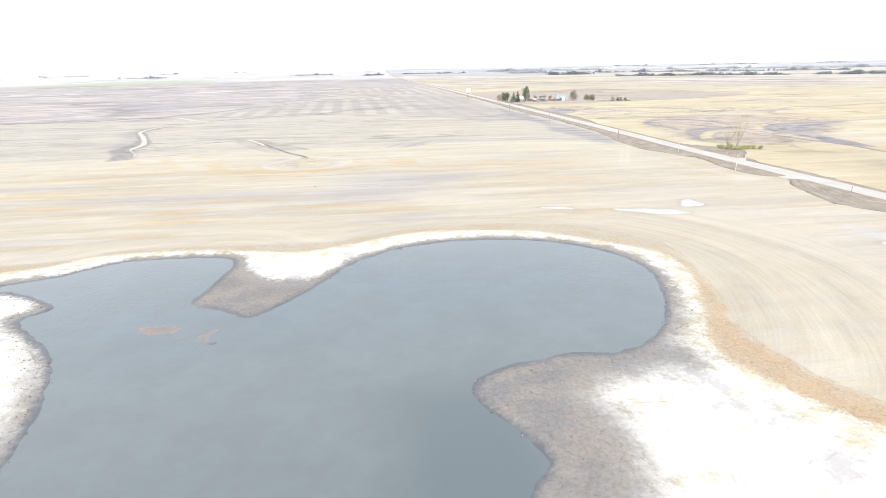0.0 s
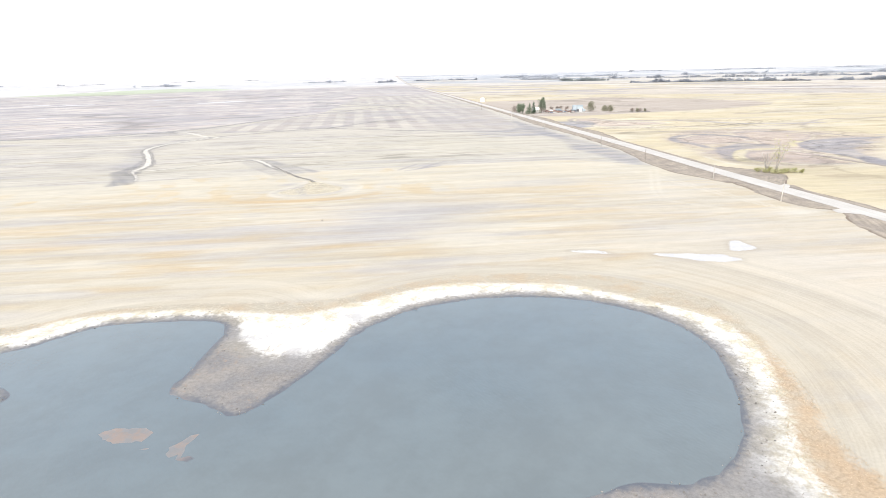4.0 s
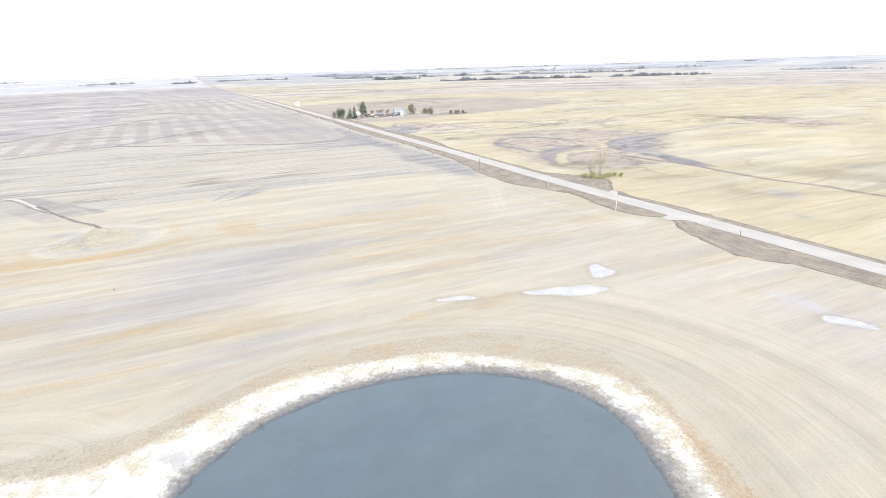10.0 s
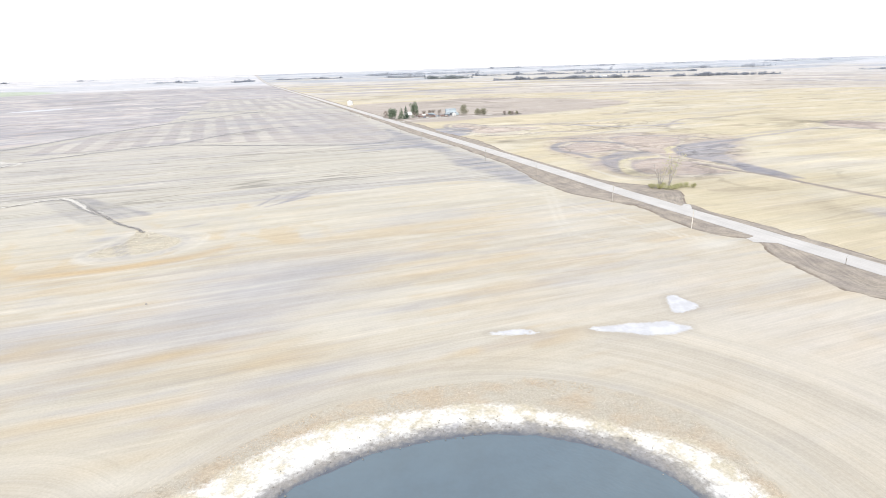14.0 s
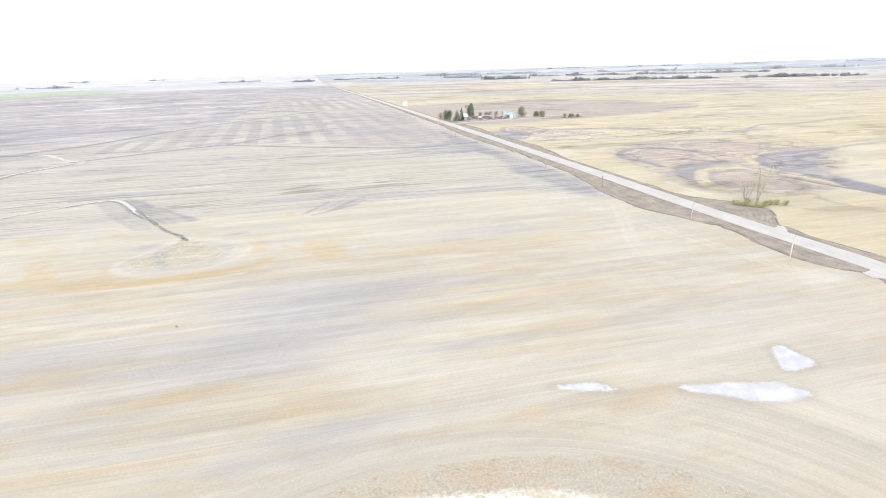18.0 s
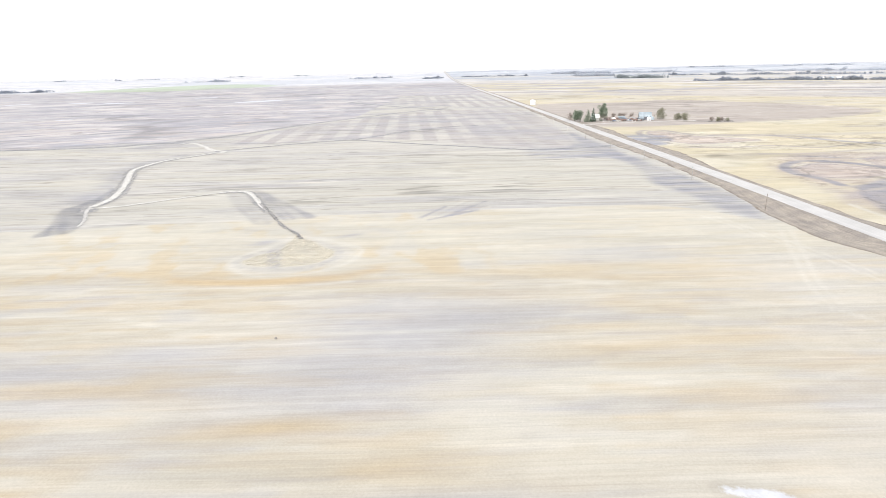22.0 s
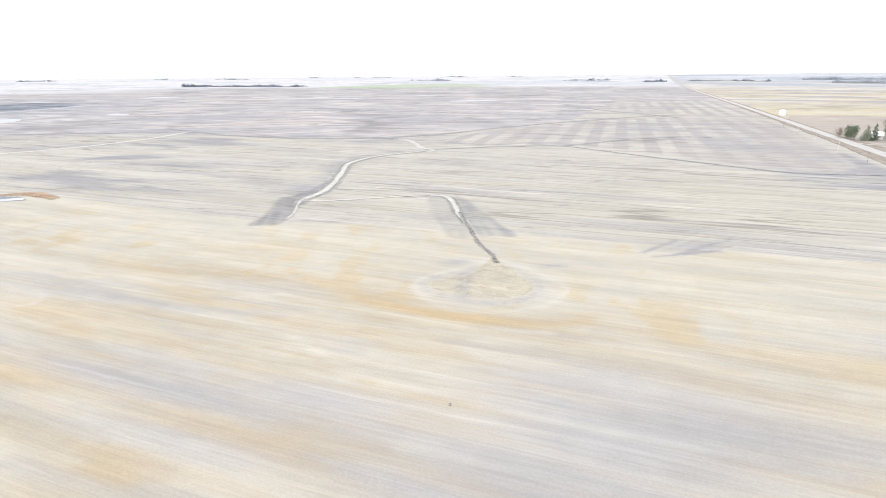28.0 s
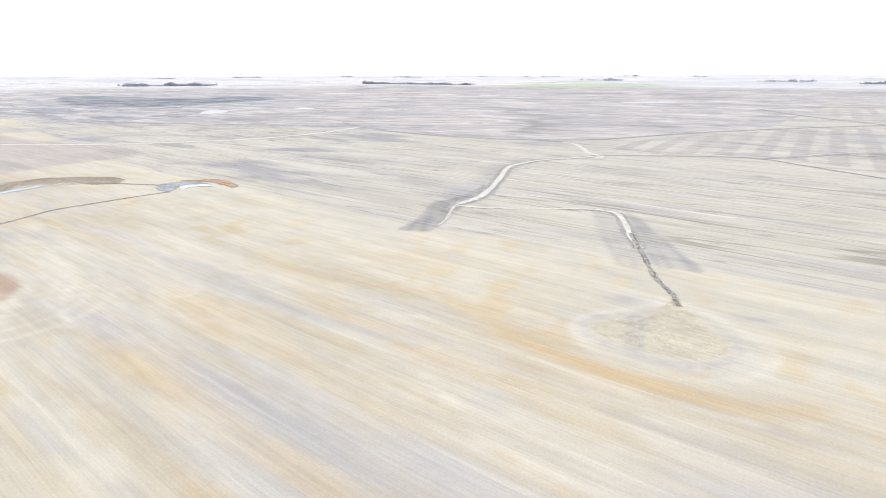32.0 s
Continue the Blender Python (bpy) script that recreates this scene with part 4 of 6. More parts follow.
# seeding passes run east and west, but follow the shore round the pond
turning = np.maximum(step(-34, -12, d_shore), step(-62, -40, d_shore) * step(82 * U, 100 * U, X) * step(16.0, -16.0, Y - 212 * U - 0.1 * X))
mesh = bpy.data.meshes.new("ground")
index = np.arange(NX * NY).reshape(NY, NX)
quads = np.stack([index[:-1, :-1], index[:-1, 1:], index[1:, 1:], index[1:, :-1]], -1).reshape(-1, 4)
mesh.vertices.add(len(X))
mesh.vertices.foreach_set("co", np.stack([X, Y, Z], 1).ravel())
mesh.loops.add(quads.size)
mesh.loops.foreach_set("vertex_index", quads.ravel())
mesh.polygons.add(len(quads))
mesh.polygons.foreach_set("loop_start", np.arange(len(quads)) * 4)
mesh.update(calc_edges=True)
mesh.polygons.foreach_set("use_smooth", np.ones(len(quads), bool))
for name, cols in (("rows", (row_at, X, tilled * (1 - west))), ("shore", (d_water, d_mud, d_salt)), ("belts", (d_reed, d_verge, d_pan))):
    mesh.attributes.new(name, "FLOAT_VECTOR", "POINT").data.foreach_set("vector", np.stack(cols, 1).ravel())
mesh.attributes.new("turning", "FLOAT", "POINT").data.foreach_set("value", turning.astype(np.float32))
mesh.attributes.new("soil_with_haze", "FLOAT_COLOR", "POINT").data.foreach_set("color", np.c_[soil_with_haze, wild].ravel())
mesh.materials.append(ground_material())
ground = tagged(new("ground", mesh), "pale stubble prairie with salt flats and worked strips", "ground", kind="structure")


# ---------------------------------------------------------------- the pond's water
def water_material():
    m = Nodes("pond_water")
    at = m.where()
    wind = m.noise(at, 0.03, 3)
    x, y, z = m.split(at)
    ripple = m.noise(m.join(m.math("MULTIPLY", m.math("ADD", x, m.math("MULTIPLY", y, 0.8)), 1.0), m.math("MULTIPLY", m.math("SUBTRACT", y, x), 0.35)), 1.7, 3)
    m.bump(m.math("MULTIPLY", ripple, m.ramp(wind, 0.36, 0.62, 0.15, 1.0)), 0.28, 0.14)
    murk = m.mix(m.ramp(m.noise(at, 0.02, 4, 0.6), 0.35, 0.65), (0.050, 0.088, 0.118), (0.062, 0.100, 0.126))
    murk = m.mix(m.ramp(m.math("ADD", y, m.math("MULTIPLY", wind, 40.0)), 80.0, 135.0), (0.090, 0.118, 0.130), murk)
    murk = m.scale_colour(murk, m.ramp(m.noise(at, 0.09, 5, 0.7), 0.3, 0.7, 0.90, 1.10))
    deep = m.math("MULTIPLY", m.ramp(m.math("ABSOLUTE", m.math("SUBTRACT", x, 9.0)), 15.0, 3.0), m.ramp(m.math("ABSOLUTE", m.math("SUBTRACT", y, 53.0)), 20.0, 7.0))
    murk = m.mix(m.math("MULTIPLY", deep, 0.85), murk, (0.050, 0.078, 0.092))
    return m.done(murk, 0.1, 0.0, 0.8)


def part(name, bm, material, parent=None, label="", smooth=False):
    """A bmesh as one mesh object, under its thing or part."""
    data = bpy.data.meshes.new(name)
    bm.to_mesh(data)
    bm.free()
    if smooth:
        data.polygons.foreach_set("use_smooth", np.ones(len(data.polygons), bool))
    data.materials.append(material)
    ob = new(name, data)
    if parent:
        ob.parent = parent
    if label:
        ob["label"] = label
    return ob


bm = bmesh.new()
bm.faces.new([bm.verts.new((a * U, b * U, -0.2)) for a, b in ((-150, -30), (110, -30), (110, 210), (-150, 210))])
water = tagged(part("water", bm, water_material()), "grey-blue shallow pond water with fine wind ripples", "water", kind="structure")
water.data.materials[0].node_tree.nodes["Principled BSDF"].inputs["IOR"].default_value = 1.66


# ---------------------------------------------------------------- the road
def ribbon(line, half, above, crown=0.0, cuts=(-1, -0.55, 0, 0.55, 1), wobble=0.0, drape=True):
    """A strip along a line: half its width each side, laid on the ground or at one height."""
    bm = bmesh.new()
    way = np.gradient(line, axis=0)
    way /= np.linalg.norm(way, axis=1)[:, None]
    side = np.stack([way[:, 1], -way[:, 0]], 1)
    rows = []
    for i, (p, s) in enumerate(zip(line, side)):
        h = half[i] if hasattr(half, "__len__") else half
        q = np.array([p + s * (c * h + wobble * noise.noise((i * 0.37, c * 3, 0.5))) for c in cuts])
        z = above + (height(q[:, 0], q[:, 1]) if drape == "all" else float(height(*p)) if drape else 0.0) + crown * (1 - np.array(cuts) ** 2)
        rows.append([bm.verts.new((a[0], a[1], k)) for a, k in zip(q, z)])
    for a, b in zip(rows, rows[1:]):
        for k in range(len(cuts) - 1):
            bm.faces.new((a[k], a[k + 1], b[k + 1], b[k]))
    bmesh.ops.recalc_face_normals(bm, faces=bm.faces)
    return bm


def gravel_material():
    m = Nodes("pale_gravel")
    at = m.where()
    big, small = m.noise(at, 0.12, 3), m.noise(at, 5.0, 4, 0.7)
    tracks = m.noise(m.join(m.math("MULTIPLY", m.split(at)[0], 1.1), m.math("MULTIPLY", m.split(at)[1], 0.02)), 1.0, 2)
    f = m.math("MULTIPLY", m.ramp(big, 0.3, 0.7, 0.94, 1.05), m.ramp(small, 0.25, 0.75, 0.9, 1.08))
    f = m.math("MULTIPLY", f, m.ramp(tracks, 0.3, 0.7, 0.93, 1.05))
    m.bump(small, 0.3, 0.03)
    return m.done(m.scale_colour((0.475, 0.46, 0.445), f), 0.95)


gravel = gravel_material()
road_line = np.stack([road_x(np.r_[np.arange(-300, 900, 4.0), np.arange(900, 4800, 30.0)]), np.r_[np.arange(-300, 900, 4.0), np.arange(900, 4800, 30.0)]], 1)
road = tagged(part("road", ribbon(road_line, 4.25, 0.06, 0.14, wobble=0.25), gravel, smooth=True), "pale gravel road running straight across the prairie", "road", kind="structure")


# ---------------------------------------------------------------- creeks, ditches and approaches
def band_material(name, colour, second, grain=0.5, ragged=0.9, cover=1.0):
    """Earth or gravel of a narrow strip, with a ragged edge that lets the field show through."""
    m = Nodes(name)
    at = m.where()
    across = m.attribute("across")["Fac"]
    rough = m.math("ADD", m.math("MULTIPLY", m.math("SUBTRACT", m.noise(at, grain, 4, 0.7), 0.5), ragged * 2.2), m.math("SUBTRACT", 0.85, m.math("ABSOLUTE", across)))
    c = m.mix(m.ramp(m.noise(at, grain * 0.5, 4, 0.65), 0.35, 0.65), colour, second)
    c = m.scale_colour(c, m.ramp(m.noise(at, grain * 4, 4, 0.7), 0.25, 0.75, 0.78, 1.18))
    m.put(m.bsdf.inputs["Alpha"], m.ramp(rough, -0.03, 0.06, 0.0, cover))
    m.bump(m.noise(at, grain * 3, 4, 0.7), 0.4, 0.15)
    return m.done(c, 0.95)


CUTS = (-1, -0.6, -0.2, 0.2, 0.6, 1)


def band(name, points, half, material, label, category, above=0.07, fine=10, wobble=0.5, taper=False):
    line = curve_through(points, False, fine)
    s = np.linspace(0, 1, len(line))
    half = half * (np.sin(math.pi * np.clip(s, 0.02, 0.98)) ** 0.6 if taper else 0.8 + 0.4 * smooth_noise(s * 14, s * 0 + len(line), 3, 2))
    bm = ribbon(line, half, above, 0.0, CUTS, wobble, "all")
    ob = part(name, bm, material, smooth=True)
    values = np.tile(np.array(CUTS, np.float32), len(line))
    ob.data.attributes.new("across", "FLOAT", "POINT").data.foreach_set("value", values)
    return tagged(ob, label, category, kind="structure")


pale_bed = band_material("pale_creek_bed", (0.58, 0.565, 0.53), (0.46, 0.44, 0.405), 0.8, 1.4)
faint_creek = band_material("stony_creek_tail", (0.56, 0.54, 0.50), (0.40, 0.385, 0.37), 1.2, 2.4)
grey_bed = band_material("grey_ditch_earth", (0.235, 0.23, 0.235), (0.345, 0.33, 0.31), 0.55, 1.9)
dark_bed = band_material("dark_ditch_clods", (0.15, 0.145, 0.15), (0.36, 0.34, 0.32), 1.3, 2.8)
faint_bed = band_material("faint_ditch_grass", (0.215, 0.215, 0.23), (0.33, 0.32, 0.315), 0.3, 1.7)
brown_bed = band_material("brown_reed_bed", (0.36, 0.31, 0.26), (0.44, 0.39, 0.33), 0.4, 1.6)
red_bed = band_material("rust_coloured_reeds", (0.34, 0.20, 0.14), (0.42, 0.31, 0.225), 0.3, 1.5)
gravel_bed = band_material("pale_approach_gravel", (0.52, 0.50, 0.48), (0.46, 0.43, 0.39), 0.6, 0.5)

CREEK = [-178, 402, -181, 416, -184, 431, -190, 447, -199, 463, -205, 478, -204, 491, -206, 505, -212, 523, -220, 543, -233, 573, -247, 603, -252, 620, -252, 641, -247, 667, -233, 689, -219, 713]
band("creek", CREEK[8:], 4.2, grey_bed, "dry creek's trampled grey margins across the field", "creek", 0.05)
band("creek", CREEK[4:14], 0.8, faint_creek, "thin stony tail of the dry creek", "creek", 0.10, fine=6)
band("creek", CREEK[10:], 1.9, pale_bed, "dry winding creek bed of pale earth", "creek", 0.12, fine=6)
band("creek", [-212, 708, -212, 721, -232, 736, -251, 765, -276, 796, -300, 799], 2.2, pale_bed, "short pale branch of the dry creek", "creek", 0.12)
band("creek", [-284, 792, -316, 806, -370, 780, -455, 771, -540, 775, -615, 792, -720, 740, -900, 660, -1100, 560], 4.0, faint_bed, "dark grassy creek line between two fields", "creek", 0.12)
band("creek", [-306, 818, -266, 858, -236, 915, -202, 985, -124, 1108, -55, 1202, 22, 1286, 60, 1300], 3.6, faint_bed, "faint dark creek beside the strip field", "creek", 0.12)
band("creek", [-214, 1590, -140, 1690, -60, 1770, 120, 1935], 6.0, faint_bed, "faint dark ditch far off among the strips", "creek", 0.12)
band("creek", [-214, 1590, -110, 1415, -16, 1308, 20, 1256, 40, 1240], 5.0, faint_bed, "faint grassy ditch across the strips", "creek", 0.12)
band("creek", [-615, 792, -598, 700, -612, 600, -660, 520, -720, 455, -820, 380], 3.4, pale_bed, "long pale dry ditch on the grey field", "creek", 0.12)
HOOK = [-203, 474, -188, 478, -177, 485, -156, 499, -137, 511, -127, 514, -117, 511, -107, 494, -97, 474, -86, 456]
band("ditch", HOOK[8:], 2.6, grey_bed, "grey disturbed earth along the hooked ditch", "ditch", 0.05)
band("ditch", HOOK, 1.2, pale_bed, "narrow pale ditch bending like a hook", "ditch", 0.12)
band("ditch", [-98, 478, -85, 453, -78, 440, -70, 424, -64, 416, -58, 408, -54, 399], 0.8, dark_bed, "dark cloddy end of the hooked ditch", "ditch", 0.17, wobble=0.7)
band("ditch", [-222, 722, -176, 752, -130, 780, -90, 794, -52, 772, -20, 752, 43, 716, 104, 684, 150, 688, 190, 698], 1.9, faint_bed, "thin grassy ditch below the strip field", "ditch", 0.12)
band("ditch", [-90, 792, -56, 836, -18, 886, 35, 924, 70, 930], 2.6, faint_bed, "thin dark ditch on the strip field", "ditch", 0.12)
band("ditch", [-382, 388, -386, 363, -387, 338, -387, 320, -378, 301, -356, 250, -330, 200], 0.9, dark_bed, "narrow dark ditch curving through stubble", "ditch", 0.12)
band("ditch", [-410, 394, -416, 393, -434, 384, -452, 375], 1.2, dark_bed, "short dark ditch between slough and reeds", "ditch", 0.12)
blue_mud = band_material("wet_grey_mud", (0.235, 0.245, 0.265), (0.33, 0.34, 0.36), 0.25, 0.9)
band("marsh", [-384, 388, -398, 394, -406, 404, -396, 412, -376, 414], 7.5, blue_mud, "wet blue-grey mud in a drying slough", "marsh", 0.10, taper=True)
band("marsh", [-384, 398, -390, 404, -386, 412, -378, 416], 3.6, band_material("pale_slough_water", (0.50, 0.53, 0.58), (0.60, 0.62, 0.66), 0.2, 0.5), "pale shallow water left in a slough", "marsh", 0.15, taper=True)
band("marsh", [-412, 416, -396, 428, -380, 428, -362, 424], 4.6, red_bed, "rust-red marsh plants on a damp hollow", "marsh", 0.13, taper=True)
band("marsh", [-446, 378, -468, 372, -488, 356, -494, 338, -496, 316, -496, 290, -496, 240], 15.0, brown_bed, "long brown reed bed in a hollow", "marsh", 0.1, taper=True)
band("marsh", [-476, 345, -474, 334, -470, 318, -464, 290], 2.8, band_material("blue_ditch_water", (0.40, 0.47, 0.56), (0.47, 0.53, 0.60), 0.2, 0.4), "blue strip of water beside brown reeds", "marsh", 0.16, taper=True)


def apron(points, widths, label):
    """A flared gravel mouth where a field lane meets the road."""
    line = curve_through(points, False, 6)
    half = np.interp(np.linspace(0, 1, len(line)), np.linspace(0, 1, len(widths)), widths)
    return tagged(part("field_approach", ribbon(line, half, 0.07, 0.0, CUTS, 0.15, "all"), gravel, smooth=True), label, "approach", kind="structure")


for points, widths, label in (([220, 263, 215, 263.5, 210.5, 264.5], (6.0, 3.0, 1.9), "flared pale gravel approach from the road into the field"),
                              ([221, 320, 226, 322, 230, 325, 233, 329], (5.0, 2.4, 1.4, 0.8), "worn gravel approach on the road's far side")):
    apron(points, widths, label)
band("farm_lane", [208, 900, 240, 915, 300, 925, 380, 930], 2.6, gravel_bed, "pale farm lane beside the farmyard", "lane", 0.12, 8, 0.2)


# ---------------------------------------------------------------- shapes for things
def box(bm, size, at=(0, 0, 0), turn=0.0, bevel=0.0):
    """A box with its base at the given place."""
    m = Matrix.Translation((at[0], at[1], at[2] + size[2] / 2)) @ Matrix.Rotation(turn, 4, "Z") @ Matrix.Diagonal((*size, 1))
    made = bmesh.ops.create_cube(bm, size=1.0, matrix=m)["verts"]
    if bevel:
        edges = {e for v in made for e in v.link_edges}
        bmesh.ops.bevel(bm, geom=list(edges), offset=bevel, segments=1, affect="EDGES")
    return bm


def tube(bm, a, b, ra, rb, sides=8):
    """A tapered round bar from a to b."""
    a, b = Vector(a), Vector(b)
    turn = (b - a).to_track_quat("Z", "Y").to_matrix().to_4x4()
    bmesh.ops.create_cone(bm, cap_ends=True, segments=sides, radius1=ra, radius2=rb, depth=(b - a).length, matrix=Matrix.Translation((a + b) / 2) @ turn)
    return bm


def prism(bm, profile, y0, y1):
    """A closed outline in x and z, drawn out along y."""
    front, back = ([bm.verts.new((x, y, z)) for x, z in profile] for y in (y0, y1))
    n = len(profile)
    for i in range(n):
        bm.faces.new((front[i], front[(i + 1) % n], back[(i + 1) % n], back[i]))
    bm.faces.new(front[::-1])
    bm.faces.new(back)
    bmesh.ops.recalc_face_normals(bm, faces=bm.faces)
    return bm


def mesh_part(name, verts, faces, material, parent=None, label=""):
    data = bpy.data.meshes.new(name)
    data.from_pydata(verts, [], faces)
    data.materials.append(material)
    ob = new(name, data)
    if parent:
        ob.parent = parent
    if label:
        ob["label"] = label
    return ob


def leaf_cards(centres, radii, count, size, rng, flat=1.0):
    """Corners and faces of many small leaves spread through soft clumps."""
    centres, radii = np.asarray(centres, float), np.asarray(radii, float)
    pick = rng.choice(len(centres), count, p=radii ** 2 / (radii ** 2).sum())
    way = rng.normal(size=(count, 3))
    way /= np.linalg.norm(way, axis=1)[:, None]
    p = centres[pick] + way * (radii[pick] * rng.uniform(0.35, 1.05, count) ** 0.6)[:, None] * (1, 1, flat)
    a = rng.normal(size=(count, 3))
    a /= np.linalg.norm(a, axis=1)[:, None]
    b = np.cross(a, rng.normal(size=(count, 3)))
    b /= np.linalg.norm(b, axis=1)[:, None]
    s = size * rng.uniform(0.6, 1.4, count)[:, None]
    corners = np.stack([p - a * s, p - b * s * 0.5, p + a * s, p + b * s * 0.5], 1).reshape(-1, 3)
    return corners.tolist(), np.arange(count * 4).reshape(-1, 4).tolist()


def leaf_material(name, colour, second):
    m = Nodes(name)
    c = m.mix(m.chance(True), colour, second)
    c = m.scale_colour(c, m.ramp(m.noise(m.local(), 0.8, 3), 0.3, 0.7, 0.75, 1.25))
    m.put(m.bsdf.inputs["Subsurface Weight"], 0.0)
    return m.done(c, 0.7)


bark = plain("grey_bark", (0.24, 0.21, 0.18), 0.9, grain=2.0)
pale_bark = plain("bleached_bark", (0.50, 0.47, 0.445), 0.9, grain=2.0)
spruce_leaf = leaf_material("spruce_needles", (0.045, 0.085, 0.062), (0.075, 0.125, 0.08))
green_leaf = leaf_material("dull_green_leaves", (0.115, 0.165, 0.115), (0.19, 0.235, 0.16))
olive_leaf = leaf_material("olive_leaves", (0.24, 0.245, 0.18), (0.32, 0.305, 0.23))
bush_leaf = leaf_material("yellow_green_bush", (0.36, 0.37, 0.19), (0.46, 0.45, 0.27))
# leaf colour of the horizon rows carries painted haze, pale and blue
haze_leaf = leaf_material("horizon_trees_in_haze", (0.40, 0.435, 0.50), (0.48, 0.51, 0.56))
# the grove's green is turned bluish to paint in the distance haze
grove_leaf = leaf_material("far_grove_in_haze", (0.20, 0.235, 0.245), (0.29, 0.315, 0.32))
yellow_leaf = leaf_material("yellow_leaves", (0.47, 0.45, 0.24), (0.37, 0.385, 0.20))
twig_leaf = leaf_material("bare_twigs", (0.33, 0.29, 0.265), (0.40, 0.35, 0.315))
# shelterbelt leaves: blue-grey of the air's haze included in the colour
far_leaf = leaf_material("far_trees_in_haze", (0.25, 0.28, 0.335), (0.33, 0.36, 0.41))


def tree_wood(rng, tall, thick, stems, spread, limbs, material, root):
    """Trunk, or several stems, and limbs; returns the limbs' ends."""
    bm, tips = bmesh.new(), []
    for k in range(stems):
        lean = rng.uniform(0, 2 * math.pi)
        out = spread * (0.15 if stems == 1 else rng.uniform(0.35, 1.0))
        last, r = Vector((rng.uniform(-0.3, 0.3) * (stems > 1), rng.uniform(-0.3, 0.3) * (stems > 1), -0.2)), thick
        high = tall * rng.uniform(0.7, 1.0) if stems > 1 else tall * 0.92
        for s in range(1, 5):
            p = Vector((math.cos(lean) * out * s / 4 + rng.uniform(-0.2, 0.2), math.sin(lean) * out * s / 4 + rng.uniform(-0.2, 0.2), high * s / 4))
            tube(bm, last, p, r, r * 0.72, 7)
            last, r = p, r * 0.72
            if s > 1:
                for _ in range(limbs):
                    a, long = rng.uniform(0, 2 * math.pi), tall * rng.uniform(0.1, 0.26)
                    tip = p + Vector((math.cos(a) * long, math.sin(a) * long, long * rng.uniform(0.3, 1.0)))
                    tube(bm, p, tip, r * 0.55, r * 0.15, 5)
                    tips.append(tip)
        tips.append(last)
    part("trunk", bm, material, root)
    return tips


def tree(name, at, tall, wide, leaf, label, seed, leaves=900, size=0.3, stems=1, material=None, shape="round", limbs=3, category="tree"):
    rng = np.random.default_rng(seed)
    root = tagged(new(name), label, category)
    tips = tree_wood(rng, tall * (0.95 if shape == "spire" else 0.8), 0.018 * tall + 0.05, stems, wide * 0.5, 0 if shape == "spire" else limbs, material or bark, root)
    centres, radii = [], []
    if shape == "spire":
        for z in np.linspace(0.05, 0.98, 15):
            r = wide * 0.5 * (1 - z) ** 0.8 + 0.12
            for a in rng.uniform(0, 2 * math.pi, 5):
                centres.append((math.cos(a) * r * 0.6, math.sin(a) * r * 0.6, tall * z))
                radii.append(r * 0.55 + 0.15)
    else:
        for p in tips:
            centres.append(tuple(p))
            radii.append(wide * rng.uniform(0.12, 0.24))
        if shape == "round":
            for _ in range(22):
                a, h = rng.uniform(0, 2 * math.pi), rng.uniform(0.08, 0.95)
                r = wide * 0.42 * math.sin(math.pi * min(1, h * 0.85 + 0.1)) * rng.uniform(0.3, 1)
                centres.append((math.cos(a) * r, math.sin(a) * r, tall * h))
                radii.append(wide * rng.uniform(0.14, 0.22))
    if leaves:
        mesh_part("crown", *leaf_cards(centres, radii, leaves, size, rng), leaf, root)
    x, y = at[0] * U, at[1] * U
    root.location = (x, y, float(height(x, y)))
    return root


# the lone dying tree by the road, with bushes at its foot
tree("roadside_tree", (254, 368), 17.0, 8.0, yellow_leaf, "half-dead leaning roadside tree with few yellow leaves", 3, 420, 0.26, 4, pale_bark, "tips", 3)
tree("roadside_tree", (250, 371), 12.5, 7.0, twig_leaf, "bare grey leaning tree by the road", 8, 160, 0.2, 4, pale_bark, "tips", 5)
shrubs = ((247, 368, 4.0, yellow_leaf), (250, 364, 4.4, bush_leaf), (254, 363, 4.0, yellow_leaf), (258, 365, 3.8, bush_leaf), (261, 365, 4.2, bush_leaf),
          (265, 364.5, 3.8, bush_leaf), (268, 362, 3.0, bush_leaf), (244, 371, 3.0, yellow_leaf), (252, 371, 3.4, yellow_leaf))
for i, (x, y, w, leaf) in enumerate(shrubs):
    b = tree("bush", (x, y), 1.9, w, leaf, "low yellow-green bush at the dying tree's foot", 40 + i, 520, 0.17, 3, bark, "round", 2, "bush")
    b["group"] = "bushes under the roadside tree"
# the farm's shelter trees
tree("spruce", (229, 944), 13.0, 8.5, green_leaf, "broad dull-green conifer beside the farmhouse", 11, 1500, 0.34, shape="spire")
tree("spruce", (236, 942), 14.5, 6.4, spruce_leaf, "slim dark spruce beside the farmhouse", 12, 1500, 0.32, shape="spire")
tree("broadleaf_tree", (219, 960), 11.0, 12.5, green_leaf, "round green tree at the farm's edge", 13, 3600, 0.36)
tree("broadleaf_tree", (209, 968), 7.5, 8.0, twig_leaf, "thin leafless bush at the farm's edge", 14, 1100, 0.3)
tree("poplar", (253, 954), 17.0, 10.5, green_leaf, "tall green poplar with a sparse top", 15, 3400, 0.34, limbs=4)
tree("broadleaf_tree", (341, 962), 10.0, 12.5, olive_leaf, "olive-coloured autumn tree beside the barn", 16, 2400, 0.34)
tree("broadleaf_tree", (358, 942), 6.5, 9.0, olive_leaf, "small round autumn tree in the yard", 17, 1700, 0.32)
tree("broadleaf_tree", (368, 940), 6.5, 10.0, olive_leaf, "small round autumn tree in the yard", 18, 1900, 0.32)
